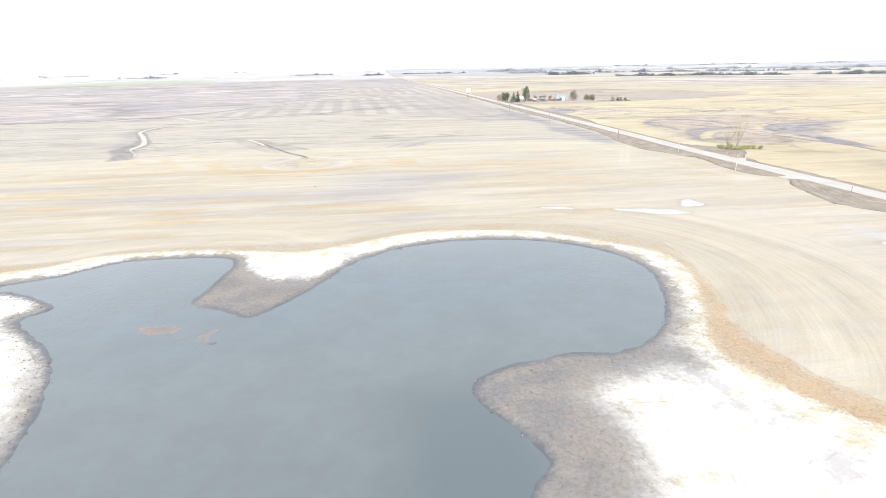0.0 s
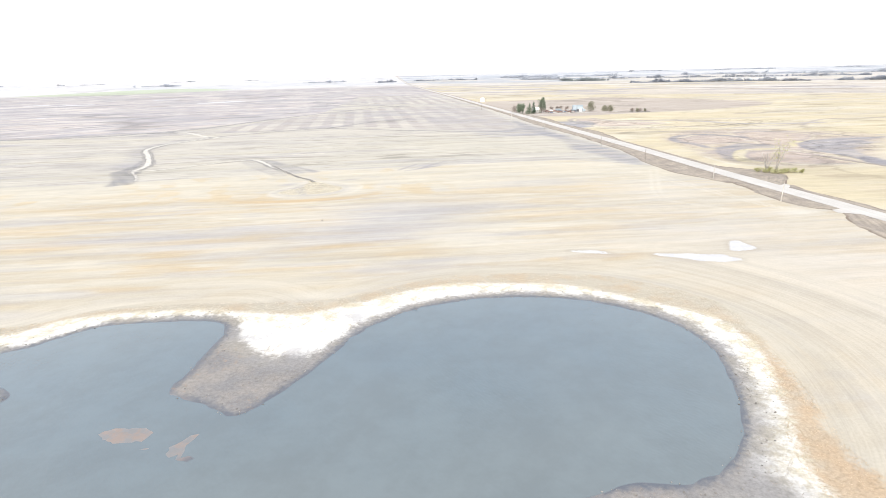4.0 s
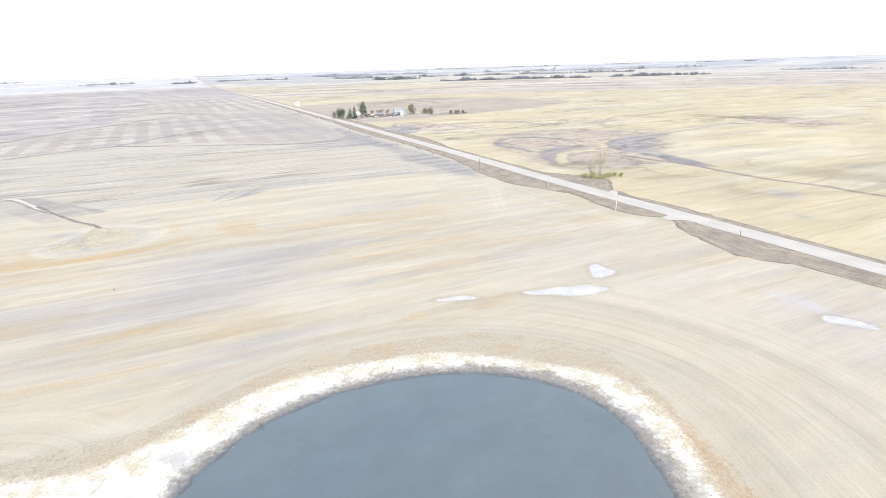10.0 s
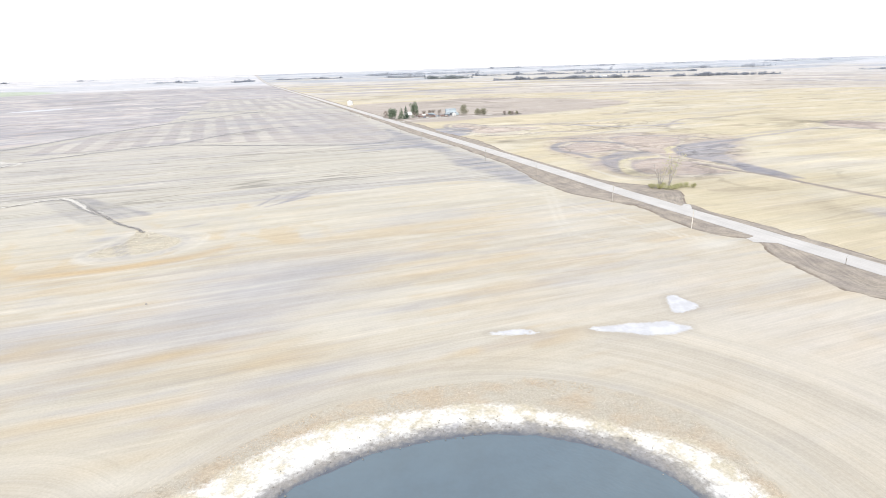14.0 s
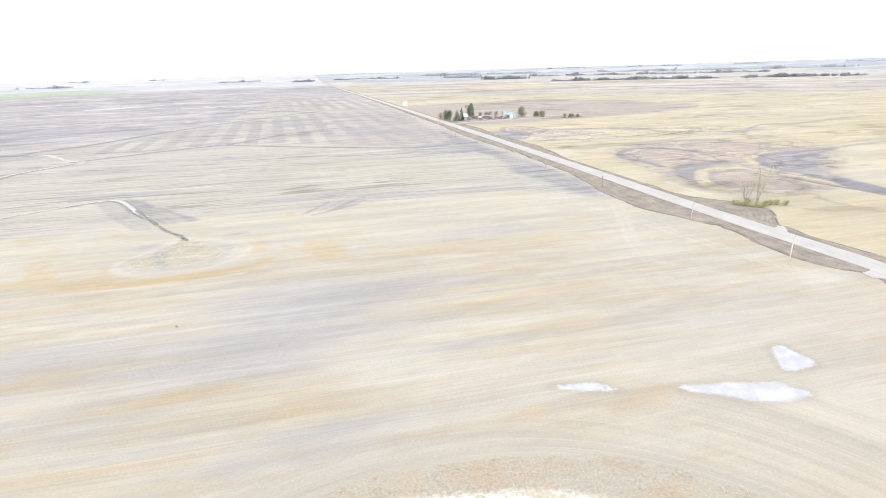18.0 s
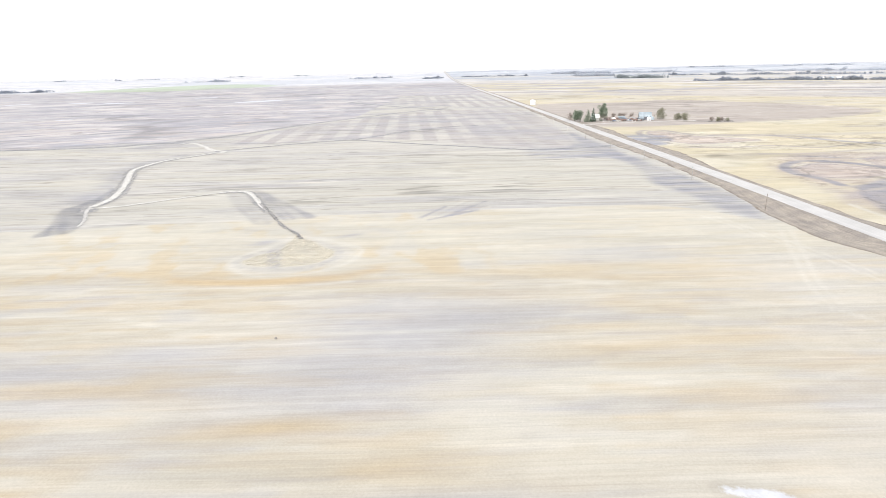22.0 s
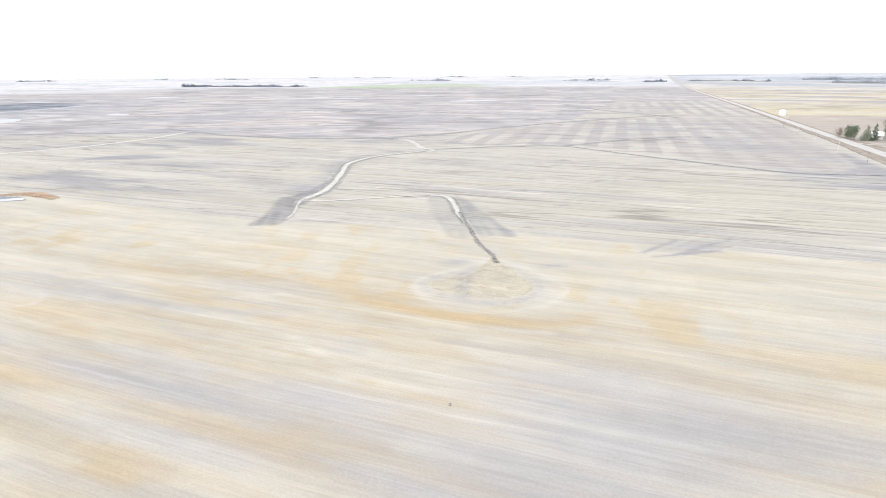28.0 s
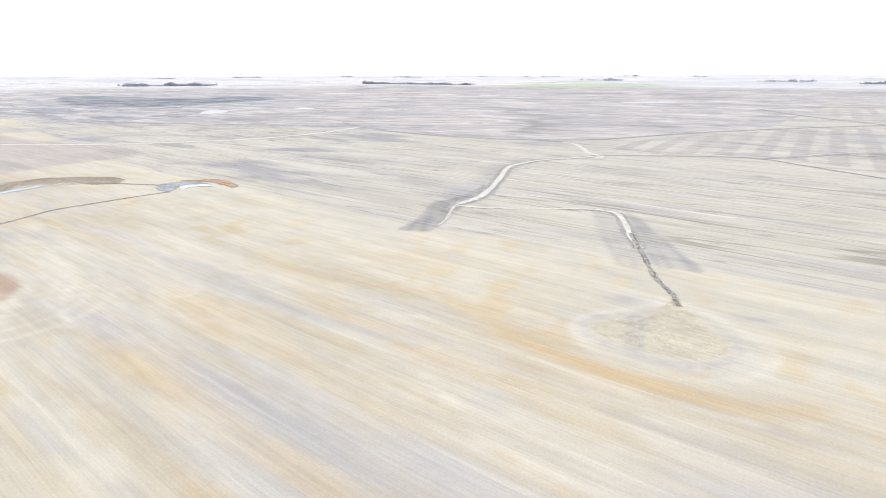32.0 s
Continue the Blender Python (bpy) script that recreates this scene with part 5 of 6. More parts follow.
for i, (x, y) in enumerate(((394, 914), (400, 910), (407, 912), (413, 909))):
    tree("bush", (x, y), 4.5 - 0.4 * i, 5.0, olive_leaf if i % 2 else twig_leaf, "scrubby bush on a heap of field stones", 20 + i, 700, 0.28, 3, category="bush")
for i, (x, y) in enumerate(((283, 1000), (292, 995), (300, 1002), (272, 1004), (310, 1000), (264, 992))):
    tree("bush", (x, y), 5.0, 5.5, twig_leaf, "bare brown bush behind the farmyard", 30 + i, 700, 0.3, 3, category="bush")


# ---------------------------------------------------------------- poles along the road
pole_wood = plain("weathered_pole_wood", (0.27, 0.24, 0.215), 0.9, grain=4)
pale_pole = plain("bleached_pole_wood", (0.50, 0.475, 0.445), 0.9, grain=4)
glass_green = plain("green_insulator_glass", (0.25, 0.4, 0.36), 0.2, grain=10)
steel = plain("galvanised_steel", (0.55, 0.56, 0.58), 0.45, 0.6, 0.15)


def utility_pole(wood, label):
    root = tagged(new("utility_pole"), label, "pole", group="poles along the road")
    bm = tube(bmesh.new(), (0, 0, -0.5), (0, 0, 6.6), 0.17, 0.13, 10)
    part("post", bm, wood, root, smooth=False)
    bm = tube(bmesh.new(), (0, 0, 6.6), (0, 0, 6.68), 0.135, 0.04, 10)
    part("cap", bm, wood, root)
    for z in (6.3, 5.95):
        arm = part("bracket", tube(bmesh.new(), (0.08, 0, z), (0.3, 0, z + 0.1), 0.025, 0.025, 6), steel, root)
        part("insulator", tube(bmesh.new(), (0.3, 0, z + 0.08), (0.3, 0, z + 0.24), 0.06, 0.04, 8), glass_green, arm)
    return root


dark_pole = utility_pole(pole_wood, "short dark weathered wooden pole on the verge")
light_pole = utility_pole(pale_pole, "short bleached wooden pole on the grass verge")
pole_rows = [(203.3, 292), (203.4, 356), (193.4, 432), (191.5, 519), (187, 600), (182, 678), (179, 760), (177, 840), (175, 920), (173, 1000), (171, 1080)]
for i, (x, y) in enumerate(pole_rows):
    x *= U
    m = pose(x, y * U, float(height(x, y * U)), 1.5 * math.sin(i * 2.1), 1.5 * math.cos(i * 1.7), i * 40)
    first = dark_pole if i in (2, 6, 10) else light_pole
    if i == 2:
        dark_pole.matrix_basis = m
    elif i == 1:
        light_pole.matrix_basis = m
    else:
        copy_thing(first, m)

marker = tagged(new("marker_post"), "short grey marker post beside the gravel road", "post")
part("post", tube(bmesh.new(), (0, 0, -0.3), (0, 0, 2.3), 0.08, 0.07, 8), pole_wood, marker)
part("plate", box(bmesh.new(), (0.30, 0.04, 0.34), (0, -0.09, 1.9)), steel, marker, "small grey metal plate")
marker.location = (218.6 * U, 227.5 * U, float(height(218.6 * U, 227.5 * U)))

# ---------------------------------------------------------------- the farm's buildings
grey_board = plain("weathered_grey_boards", (0.19, 0.21, 0.24), 0.85, grain=1.5)
roof_tin = plain("dull_tin_roof", (0.34, 0.40, 0.44), 0.6, 0.0, 0.2, 0.8)
white_tin = plain("white_painted_tin", (0.78, 0.78, 0.78), 0.5, 0.0, 0.08)
white_wall = plain("white_house_boards", (0.60, 0.60, 0.59), 0.8, 0.0, 0.1)
# near-black colour that stands in for the shade inside a doorway
door_shade = plain("painted_door_shade", (0.05, 0.05, 0.055), 0.9)
rust = plain("rusty_iron", (0.26, 0.185, 0.15), 0.85, 0.1, 0.3)
tyre = plain("old_tyre_rubber", (0.05, 0.05, 0.05), 0.9)
glass = plain("dusty_window_glass", (0.10, 0.12, 0.14), 0.2, specular=0.6)
foundation = plain("farm_concrete", (0.4, 0.39, 0.37), 0.9)


def ground_at(x, y):
    return (x * U, y * U, float(height(x * U, y * U)))


def gabled(name, long, wide, wall_h, ridge_h, wall, roof, label, at, turn, category, windows=3, door_w=3.0, gambrel=False):
    """A building with gables: walls, roof sheets, doors and windows, its long side along x."""
    root = tagged(new(name), label, category)
    w = wide / 2
    if gambrel:
        line = [(-w, wall_h), (-w * 0.68, wall_h + (ridge_h - wall_h) * 0.68), (0, ridge_h), (w * 0.68, wall_h + (ridge_h - wall_h) * 0.68), (w, wall_h)]
    else:
        line = [(-w, wall_h), (0, ridge_h), (w, wall_h)]
    body = prism(bmesh.new(), [(-w, -0.3)] + line + [(w, -0.3)], -long / 2, long / 2)
    body.transform(Matrix.Rotation(radians(90), 4, "Z"))
    part("wall", body, wall, root)
    for (ax, az), (bx, bz) in zip(line, line[1:]):
        ex, ez = bx - ax, bz - az
        n = Vector((-ez, ex)).normalized() * 0.12
        over = 0.4 if abs(ax) == w else 0.0
        k = over / math.hypot(ex, ez)
        if bx < ax or abs(bx) == w and abs(ax) != w:
            k2, k = 0.4 / math.hypot(ex, ez), 0.0
        else:
            k2 = 0.0
        p = [(ax - ex * k, az - ez * k), (bx + ex * k2, bz + ez * k2)]
        sheet = prism(bmesh.new(), [(p[0][0] + n.x * 0.1, p[0][1] + n.y * 0.1), (p[1][0] + n.x * 0.1, p[1][1] + n.y * 0.1), (p[1][0] + n.x, p[1][1] + n.y), (p[0][0] + n.x, p[0][1] + n.y)], -long / 2 - 0.35, long / 2 + 0.35)
        sheet.transform(Matrix.Rotation(radians(90), 4, "Z"))
        part("roof", sheet, roof, root)
    for i in range(windows):
        x = (i + 0.5) / windows * long * 0.84 - long * 0.42
        for side in (-1, 1):
            win = part("window", box(bmesh.new(), (0.9, 0.12, 1.1), (x, side * (w + 0.02), wall_h * 0.45)), white_wall, root)
            part("pane", box(bmesh.new(), (0.72, 0.14, 0.92), (x, side * (w + 0.03), wall_h * 0.45 + 0.09)), glass, win)
    # wide doors are a slab on the closed wall, the inner shade painted on
    part("door", box(bmesh.new(), (0.14, door_w, min(wall_h * 0.85, 3.2)), (-long / 2 - 0.03, 0, -0.05)), door_shade if door_w > 2 else white_wall, root, "near-black slab painted as a shaded doorway" if door_w > 2 else "white door")
    root.matrix_basis = Matrix.Translation(ground_at(*at)) @ Matrix.Rotation(radians(turn), 4, "Z")
    return root


barn = gabled("barn", 11.5, 8.0, 3.6, 7.4, grey_board, roof_tin, "big weathered grey barn with a dull tin roof", (318, 962), -14, "barn", 4, 3.6, True)
lean = part("lean_to", prism(bmesh.new(), [(5.75, -0.3), (5.75, 3.5), (8.9, 2.4), (8.9, -0.3)], -3.9, 3.9), roof_tin, barn, "grey tin lean-to with a sloping roof")
gabled("farmhouse", 7.5, 6.5, 3.2, 6.0, white_wall, white_tin, "small white farmhouse with a white roof", (246, 966), -10, "house", 2, 1.0)
gabled("shed", 5.0, 4.0, 2.3, 3.4, grey_board, roof_tin, "small grey board shed in the farmyard", (307, 948), 15, "shed", 1, 1.2)
gabled("shed", 6.0, 4.0, 2.2, 3.2, grey_board, roof_tin, "small grey board shed in the farmyard", (287, 972), -20, "shed", 1, 1.2)
gabled("shed", 4.0, 3.2, 2.0, 2.9, white_wall, white_tin, "small white shed among old machinery", (270, 958), 30, "shed", 1, 1.2)


for at, turn, pale in (((1150, 3500), 20, True), ((1185, 3470), -30, False), ((1215, 3440), 10, True), ((1560, 2440), -20, True), ((1590, 2415), 35, False), ((1610, 2400), 5, True)):
    gabled("farm_building", 16.0, 10.0, 4.5, 8.0, white_wall if pale else grey_board, white_tin if pale else roof_tin, "distant white farm building among trees" if pale else "distant grey farm shed among trees", at, turn, "farm building", 3, 3.0)


def grain_bin(dia, tall, at, label, material):
    """A round grain bin: ribbed wall rings, conical roof, lid, door and ladder."""
    root = tagged(new("grain_bin"), label, "grain bin")
    rings = max(3, int(tall * 0.75 / 0.85))
    for i in range(rings):
        h = tall * 0.75 / rings
        part("wall_ring", tube(bmesh.new(), (0, 0, i * h), (0, 0, (i + 1) * h - 0.03), dia / 2, dia / 2 - 0.03, 28), material, root)
    part("roof", tube(bmesh.new(), (0, 0, tall * 0.75), (0, 0, tall * 0.97), dia / 2 + 0.12, 0.35, 28), material, root)
    part("lid", tube(bmesh.new(), (0, 0, tall * 0.97), (0, 0, tall), 0.42, 0.36, 12), steel, root)
    part("door", box(bmesh.new(), (0.9, 0.12, 1.6), (0, -dia / 2 - 0.02, 0.5)), steel, root)
    ladder = bmesh.new()
    for s in (-0.22, 0.22):
        box(ladder, (0.05, 0.05, tall * 0.75), (dia / 2 + 0.1, s, 0))
    for z in np.arange(0.3, tall * 0.74, 0.5):
        box(ladder, (0.04, 0.44, 0.04), (dia / 2 + 0.1, 0, z))
    part("ladder", ladder, steel, root)
    root.location = ground_at(*at)
    return root


grain_bin(3.8, 4.2, (316, 940), "small pale grain bin in front of the barn", white_tin)
grain_bin(8.0, 7.6, (216, 1345), "large bright white grain bin near the road", white_tin)


# ---------------------------------------------------------------- old machinery in the yard
def wheel(parent, at, radius, width):
    w = part("wheel", tube(bmesh.new(), (at[0], at[1] - width / 2, at[2]), (at[0], at[1] + width / 2, at[2]), radius, radius, 14), tyre, parent)
    part("rim", tube(bmesh.new(), (at[0], at[1] - width / 2 - 0.02, at[2]), (at[0], at[1] + width / 2 + 0.02, at[2]), radius * 0.55, radius * 0.55, 10), rust, w)


def old_car(paint, label):
    root = tagged(new("old_car"), label, "car", group="wrecks in the farmyard")
    body = prism(bmesh.new(), [(-2.1, 0.35), (-2.15, 0.8), (-1.2, 0.95), (-0.6, 0.97), (1.3, 0.95), (2.1, 0.8), (2.1, 0.35)], -0.85, 0.85)
    part("body", body, paint, root)
    part("cabin", prism(bmesh.new(), [(-0.75, 0.97), (-0.3, 1.45), (0.85, 1.45), (1.35, 0.97)], -0.74, 0.74), paint, root)
    for s in (-1, 1):
        part("window", prism(bmesh.new(), [(-0.5, 1.02), (-0.2, 1.38), (0.75, 1.38), (1.1, 1.02)], s * 0.745, s * 0.755), glass, root)
        for x in (-1.35, 1.35):
            wheel(root, (x, s * 0.78, 0.33), 0.33, 0.2)
    return root


def farm_wagon(paint, label):
    root = tagged(new("farm_wagon"), label, "wagon", group="wrecks in the farmyard")
    part("bed", box(bmesh.new(), (4.2, 2.0, 0.16), (0, 0, 0.9)), paint, root)
    for s in (-1, 1):
        part("side_board", box(bmesh.new(), (4.2, 0.08, 0.8), (0, s * 0.96, 1.06)), paint, root)
        part("end_board", box(bmesh.new(), (0.08, 1.84, 0.8), (s * 2.06, 0, 1.06)), paint, root)
        for x in (-1.4, 1.4):
            wheel(root, (x, s * 0.85, 0.45), 0.45, 0.22)
    part("drawbar", tube(bmesh.new(), (2.1, 0, 0.85), (4.0, 0, 0.5), 0.06, 0.05, 6), rust, root)
    return root


def harrow(label):
    root = tagged(new("cultivator"), label, "farm implement", group="wrecks in the farmyard")
    for y in (-2.2, 0, 2.2):
        part("beam", box(bmesh.new(), (2.6, 0.14, 0.14), (0, y, 0.75)), rust, root)
    for x in (-1.2, -0.4, 0.4, 1.2):
        bar = part("tool_bar", box(bmesh.new(), (0.14, 5.2, 0.12), (x, 0, 0.62)), rust, root)
        for y in np.arange(-2.4, 2.5, 0.8):
            part("tine", tube(bmesh.new(), (x, y, 0.62), (x + 0.2, y, 0.02), 0.04, 0.02, 5), rust, bar)
    for s in (-1, 1):
        wheel(root, (0, s * 2.75, 0.4), 0.4, 0.2)
    return root


paints = [plain("faded_%s_paint" % n, c, 0.6, 0.0, 0.2) for n, c in (("red", (0.29, 0.20, 0.175)), ("white", (0.7, 0.7, 0.68)), ("blue", (0.22, 0.30, 0.42)), ("grey", (0.42, 0.42, 0.42)), ("brown", (0.28, 0.2, 0.15)))]
yard = np.random.default_rng(5)
kinds = [old_car(p, "derelict %s car with flat tyres" % n) for p, n in zip(paints, ("faded red", "faded white", "faded blue", "faded grey", "rusty brown"))]
kinds += [farm_wagon(paints[0], "old red box wagon"), farm_wagon(paints[3], "old grey box wagon on the grass"), harrow("rusty field cultivator abandoned in the yard")]
used = set()
for i in range(30):
    x, y = 264 + (i % 10) * 4.6 + yard.uniform(-1.6, 1.6), 944 + (i // 10) * 14 + yard.uniform(-5, 5)
    m = Matrix.Translation(ground_at(x, y)) @ Matrix.Rotation(yard.uniform(0, 6.28), 4, "Z")
    k = int(yard.integers(0, len(kinds)))
    if k in used:
        copy_thing(kinds[k], m)
    else:
        used.add(k)
        kinds[k].matrix_basis = m
for k in range(len(kinds)):
    if k not in used:
        kinds[k].matrix_basis = Matrix.Translation(ground_at(384 + 6 * k * 0.5, 907)) @ Matrix.Rotation(0.4 * k, 4, "Z")


# ---------------------------------------------------------------- stuff on the ground
def scatter_mesh(name, verts, faces, material, label, category):
    return tagged(mesh_part(name, verts, faces, material), label, category, kind="stuff")


def tuft_cards(x, y, z, tall, rng):
    """Three crossed blades of dry grass at each place."""
    n, out = len(x), []
    for k in range(3):
        a = rng.uniform(0, math.pi, n)
        w, h = tall * rng.uniform(0.35, 0.7, n), tall * rng.uniform(0.6, 1.2, n)
        lx, ly = rng.normal(0, 0.9, n) * h, rng.normal(0, 0.9, n) * h
        ca, sa = np.cos(a) * w / 2, np.sin(a) * w / 2
        out.append(np.stack([np.stack([x - ca, y - sa, z], 1), np.stack([x + ca, y + sa, z], 1), np.stack([x + lx + ca * 0.6, y + ly + sa * 0.6, z + h], 1), np.stack([x + lx - ca * 0.6, y + ly - sa * 0.6, z + h * 0.9], 1)], 1))
    v = np.concatenate(out).reshape(-1, 3)
    return v.tolist(), np.arange(len(v)).reshape(-1, 4).tolist()


def places(lo, hi, count, rng, keep):
    """Random places in a rectangle of the plan where keep(x, y) is true."""
    x, y = rng.uniform(lo[0] * U, hi[0] * U, count), rng.uniform(lo[1] * U, hi[1] * U, count)
    k = keep(x, y)
    return x[k], y[k]


straw_tan = leaf_material("dry_reed_straw", (0.53, 0.485, 0.405), (0.47, 0.425, 0.35))
straw_rust = leaf_material("rust_coloured_reed", (0.52, 0.43, 0.32), (0.47, 0.375, 0.275))
straw_pale = leaf_material("uncut_pale_straw", (0.66, 0.62, 0.52), (0.54, 0.50, 0.41))
verge_straw = leaf_material("dead_verge_grass", (0.36, 0.32, 0.28), (0.30, 0.265, 0.235))
weed_grey = leaf_material("grey_mud_weeds", (0.30, 0.27, 0.24), (0.23, 0.21, 0.195))
reed_brown = leaf_material("brown_marsh_reeds", (0.40, 0.345, 0.28), (0.33, 0.285, 0.24))
stone_mat = plain("field_stones", (0.22, 0.21, 0.20), 0.9, island=True)
rng = np.random.default_rng(21)
x, y = places((-140, 60), (104, 212), 170000, rng, lambda x, y: (distance(x, y, REEDS) > -0.5) & (distance(x, y, SALT) < 0.8 + 1.5 * smooth_noise(x / 5, y / 5, 3, 2)) & (smooth_noise(x / 6.0, y / 6.0, 9, 3) > 0.36))
rusty = (smooth_noise(x / 14.0, y / 14.0, 13, 2) > 0.5) | (y < 130 * U)
for mask, mat, label in ((rusty, straw_rust, "belt of rust-coloured dry reeds round the pond"), (~rusty, straw_tan, "belt of tan dry grass round the pond")):
    scatter_mesh("reeds", *tuft_cards(x[mask], y[mask], height(x[mask], y[mask], distance(x[mask], y[mask], POND)) - 0.03, 0.12, rng), mat, label, "reeds")
x, y = places((-130, 50), (90, 195), 16000, rng, lambda x, y: (distance(x, y, MUD) > 0) & (distance(x, y, POND) < -0.3) & (smooth_noise(x / 5.0, y / 5.0, 19, 3) > 0.45))
scatter_mesh("mud_weeds", *tuft_cards(x, y, height(x, y, distance(x, y, POND)) - 0.02, 0.14, rng), weed_grey, "sparse dead weeds on the grey mud flat", "weeds")
x, y = places((-75, 355), (-30, 410), 11000, rng, lambda x, y: (distance(x, y, ISLE) > 0) & (smooth_noise(x / 3.0, y / 1.2, 29, 2) > 0.36))
scatter_mesh("reed_patch", *tuft_cards(x, y, height(x, y) - 0.03, 0.15, rng), straw_pale, "patch of uncut straw left in the stubble", "straw")
x, y = places((180, 120), (262, 480), 14000, rng, lambda x, y: (np.abs(x - road_x(y)) > 7.0) & (x - road_x(y) > -np.interp(y, Y[::NX], west_w[::NX]) + 1.5) & (x - road_x(y) < np.interp(y, Y[::NX], east_w[::NX]) - 1.5) & (smooth_noise(x / 4.0, y / 9.0, 31, 3) > 0.47))
scatter_mesh("verge_grass", *tuft_cards(x, y, height(x, y) - 0.03, 0.13, rng), verge_straw, "dead brown grass along the road's verges", "grass")


def stones(count, lo, hi, size, rng, keep, label, name="stones"):
    base = bmesh.new()
    bmesh.ops.create_icosphere(base, subdivisions=1, radius=1.0)
    bv = np.array([v.co for v in base.verts])
    bf = np.array([[v.index for v in f.verts] for f in base.faces])
    base.free()
    x, y = places(lo, hi, count, rng, keep)
    s = size * rng.uniform(0.5, 1.6, len(x))
    z = height(x, y, distance(x, y, POND)) + s * 0.2
    v = bv[None] * (s[:, None, None] * rng.uniform(0.6, 1.3, (len(x), 1, 3))) * rng.uniform(0.8, 1.2, (len(x), len(bv), 1)) + np.stack([x, y, z], 1)[:, None]
    f = bf[None] + (np.arange(len(x)) * len(bv))[:, None, None]
    scatter_mesh(name, v.reshape(-1, 3).tolist(), f.reshape(-1, 3).tolist(), stone_mat, label, "stones")


stones(5200, (-110, 40), (95, 195), 0.10, rng, lambda x, y: (distance(x, y, POND) < 0.5) & (distance(x, y, POND) > -2.5 - 3.5 * smooth_noise(x / 6, y / 6, 39, 2)), "small stones and clods along the waterline")
stones(500, (388, 904), (420, 916), 0.5, rng, lambda x, y: smooth_noise(x / 5, y / 5, 3, 2) > 0.45, "heap of gathered field stones", "stone_heap")
boulder = bmesh.new()
bmesh.ops.create_icosphere(boulder, subdivisions=2, radius=0.27)
for v in boulder.verts:
    v.co = v.co * (1 + 0.3 * noise.noise(v.co * 2.2))
boulder = tagged(part("boulder", boulder, stone_mat), "single dark boulder lying in the stubble", "stone")
boulder.location = (-36.7 * U, 294.5 * U, float(height(-36.7 * U, 294.5 * U)) + 0.13)


# scrap strewn between the wrecks
scrap = plain("mixed_scrap", (0.42, 0.40, 0.39), 0.7, 0.1, 0.55, island=True)
verts, faces = [], []
for i in range(260):
    x, y = rng.normal(284, 15), rng.normal(960, 13)
    at = Matrix.Translation(Vector(ground_at(x, y)) + Vector((0, 0, 0.2))) @ Matrix.Rotation(rng.uniform(0, 6.28), 4, "Z") @ Matrix.Rotation(rng.normal(0, 0.25), 4, "X")
    w, l, h = rng.uniform(0.2, 1.0), rng.uniform(0.5, 2.2), rng.uniform(0.1, 0.7)
    n = len(verts)
    verts += [tuple(at @ Vector((sx * w, sy * l, sz * h))) for sz in (-0.5, 0.5) for sx, sy in ((-0.5, -0.5), (0.5, -0.5), (0.4, 0.5), (-0.45, 0.5))]
    faces += [tuple(n + k for k in q) for q in ((3, 2, 1, 0), (4, 5, 6, 7), (0, 1, 5, 4), (1, 2, 6, 5), (2, 3, 7, 6), (3, 0, 4, 7))]
scatter_mesh("scrap", verts, faces, scrap, "strewn grey and white scrap in the farmyard", "scrap")


# ---------------------------------------------------------------- far shelterbelts
def belt(points, tall, depth, count, label, seed, leaf=None, leaves=30, size=1.3):
    """A far row of trees, too many to count: stems and clumps of leaves."""
    r = np.random.default_rng(seed)
    line = curve_through(points, False, 8)
    count *= 2
    t = r.uniform(0, len(line) - 1.001, count)
    i = t.astype(int)
    p = line[i] + (line[i + 1] - line[i]) * (t - i)[:, None] + r.normal(0, depth, (count, 2))
    keep = smooth_noise(p[:, 0] / 60, p[:, 1] / 60, seed, 2) > 0.24
    p = p[keep]
    z = height(p[:, 0], p[:, 1])
    h = tall * r.uniform(0.4, 0.9, len(p)) * (0.25 + 2.2 * smooth_noise(p[:, 0] / 45, p[:, 1] / 45, seed + 3, 3) ** 1.8)
    centres = np.concatenate([np.c_[p + r.normal(0, 1.2, p.shape), z + h * f] for f in (0.25, 0.5, 0.78)])
    radii = np.concatenate([h * 0.30, h * 0.34, h * 0.24])
    v, f = leaf_cards(centres, radii, len(p) * leaves, size, r)
    n = len(v)
    trunk_v, trunk_f = [], []
    for (a, b), c, k in zip(p, z, h):
        for dx, dy in ((-0.2, 0), (0.2, 0), (0, 0.2)):
            trunk_v += [(a + dx, b + dy, c - 0.3), (a + dx * 0.4, b + dy * 0.4, c + k * 0.7)]
        s = n + len(trunk_v) - 6
        trunk_f += [(s, s + 2, s + 3, s + 1), (s + 2, s + 4, s + 5, s + 3), (s + 4, s, s + 1, s + 5)]
    return scatter_mesh("shelterbelt", v + trunk_v, f + trunk_f, leaf or far_leaf, label, "trees")


belt([1177, 2690, 1310, 2600, 1439, 2500, 1560, 2400, 1719, 2225], 9.0, 6, 260, "long grey shelterbelt on the far plain", 101)
belt([1500, 2440, 1560, 2400, 1640, 2330], 13.0, 8, 40, "taller bare trees in a far shelterbelt", 102)
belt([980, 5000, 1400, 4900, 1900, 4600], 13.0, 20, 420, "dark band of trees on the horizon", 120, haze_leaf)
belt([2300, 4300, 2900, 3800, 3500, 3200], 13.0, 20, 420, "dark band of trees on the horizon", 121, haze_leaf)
belt([1100, 3544, 1190, 3460, 1282, 3366], 14.0, 14, 200, "dark grove round a distant farm", 103, grove_leaf)
belt([1818, 2184, 1900, 2140, 2033, 2051, 2200, 1960], 9.0, 6, 170, "long grey shelterbelt on the far plain", 104)
belt([1000, 4300, 1240, 4150, 1500, 3960], 12.0, 14, 240, "distant dark row of trees", 105, haze_leaf)
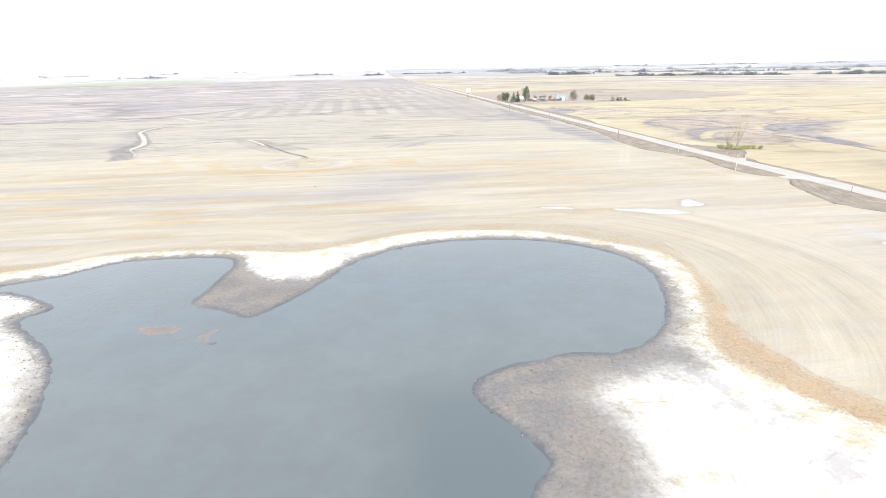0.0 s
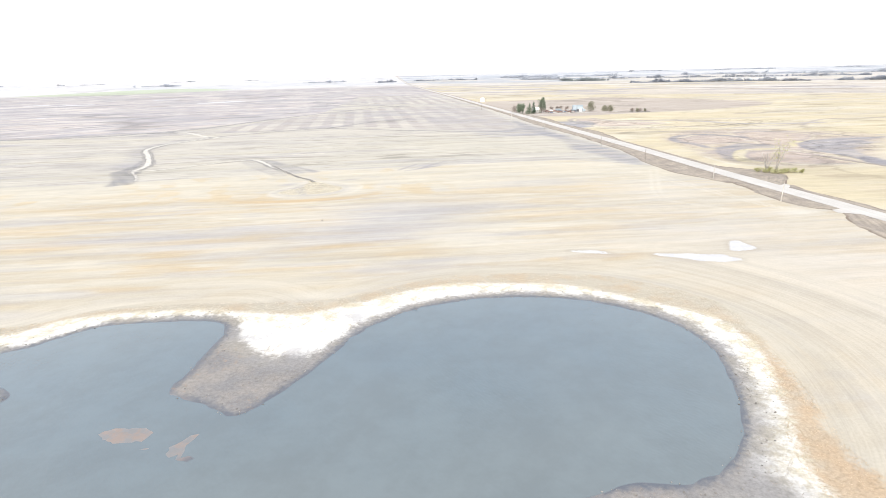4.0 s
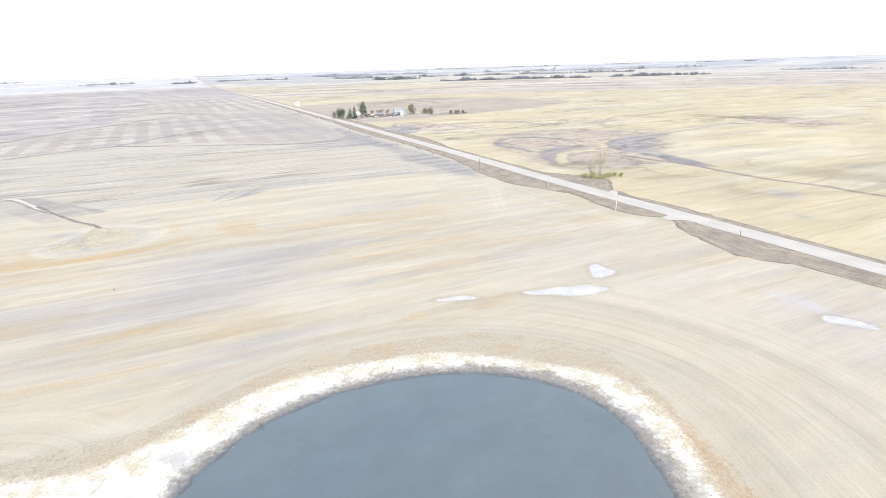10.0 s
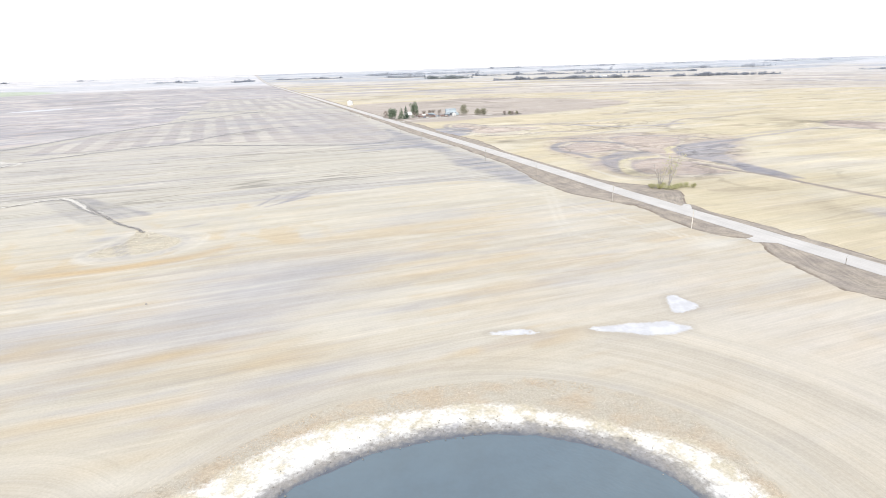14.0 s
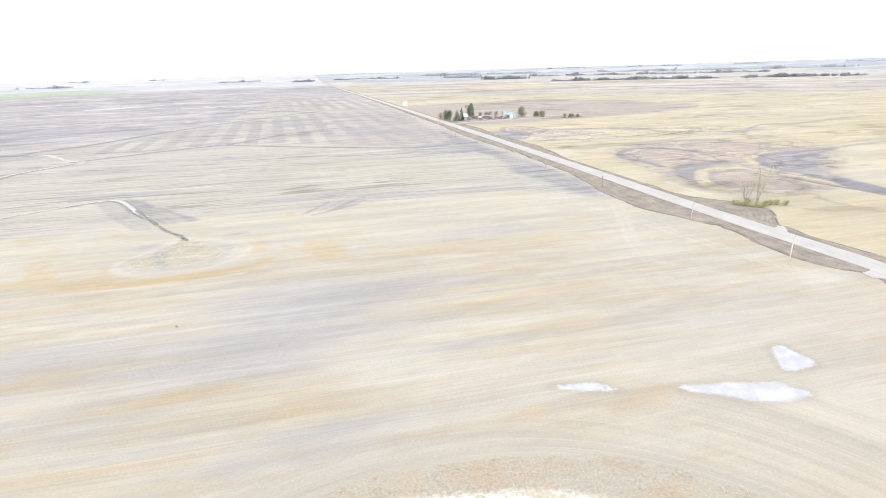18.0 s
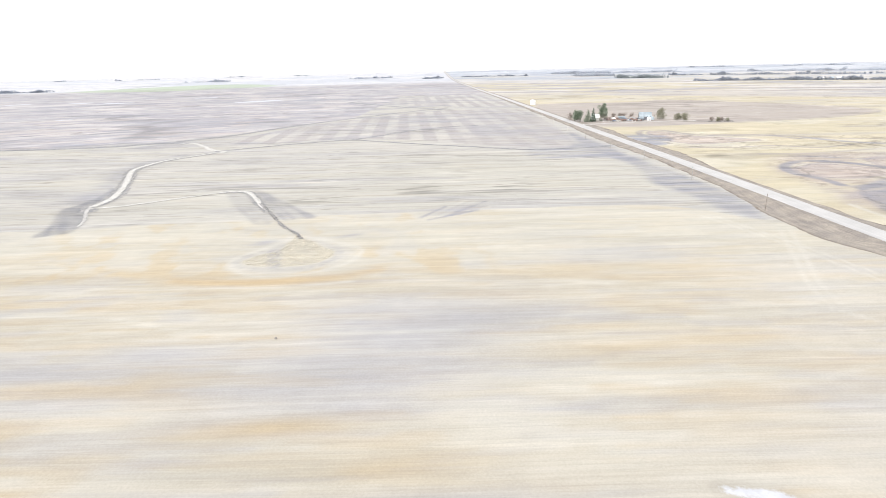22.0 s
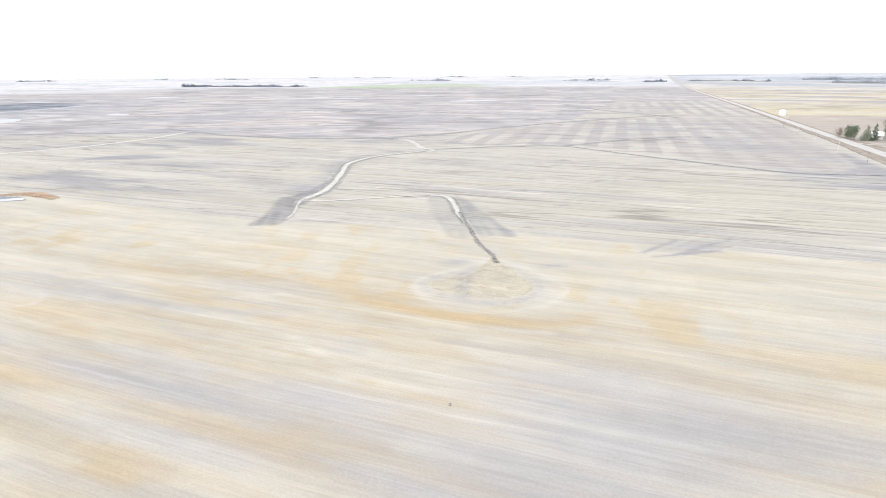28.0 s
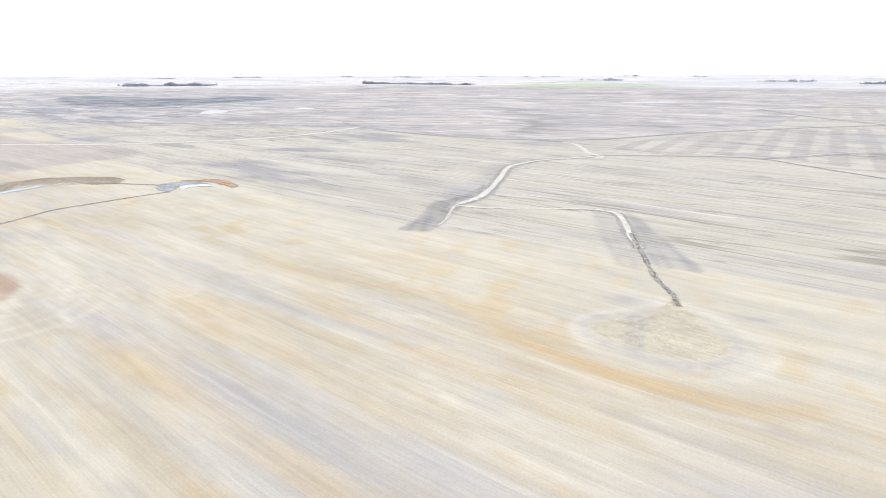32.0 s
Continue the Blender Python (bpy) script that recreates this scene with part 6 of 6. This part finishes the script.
belt([1560, 3900, 1800, 3700, 2200, 3300, 2600, 2900], 11.0, 14, 320, "distant dark row of trees", 106)
belt([-2950, 3130, -2560, 3240, -2180, 3290], 12.0, 14, 320, "distant grove on the western plain", 107)
belt([-3430, 2190, -3560, 1980, -3660, 1790], 13.0, 18, 260, "distant grove on the western plain", 108)
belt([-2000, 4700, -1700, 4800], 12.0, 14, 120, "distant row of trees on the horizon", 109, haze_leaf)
belt([-90, 4500, -40, 4520, 20, 4520], 13.0, 14, 90, "distant grove beside the straight road", 110)
belt([200, 4700, 420, 4700, 700, 4650], 9.0, 12, 120, "distant low row of trees", 111)
belt([2900, 2100, 3100, 1500, 3300, 900], 9.0, 14, 160, "distant low row of trees", 112)
belt([-700, 4900, -400, 4950], 10.0, 14, 90, "distant row of trees on the horizon", 113, haze_leaf)
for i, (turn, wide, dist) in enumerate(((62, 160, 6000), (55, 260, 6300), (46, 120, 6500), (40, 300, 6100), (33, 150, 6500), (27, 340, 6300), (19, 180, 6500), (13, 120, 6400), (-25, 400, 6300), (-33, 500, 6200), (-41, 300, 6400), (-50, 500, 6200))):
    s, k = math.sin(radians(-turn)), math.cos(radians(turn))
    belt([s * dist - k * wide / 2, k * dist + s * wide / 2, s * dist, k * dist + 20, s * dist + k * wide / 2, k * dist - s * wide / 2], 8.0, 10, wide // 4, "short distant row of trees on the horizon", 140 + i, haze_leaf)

# brown reeds in the western hollow
for line, wide, mat, label in ((curve_through([-456, 378, -474, 376, -494, 356, -497, 336, -490, 316, -482, 290, -482, 250], False), 9.0, reed_brown, "brown reeds in the western hollow"), (curve_through([-412, 416, -396, 428, -380, 428, -362, 424], False), 2.6, straw_rust, "rust-red reeds at the drying slough")):
    x, y = places((-560, 240), (-360, 440), 60000, rng, lambda x, y: distance(x, y, line, False) < wide * (0.5 + smooth_noise(x / 8, y / 8, 33, 2)))
    scatter_mesh("reeds", *tuft_cards(x, y, height(x, y) - 0.03, 0.35, rng), mat, label, "reeds")
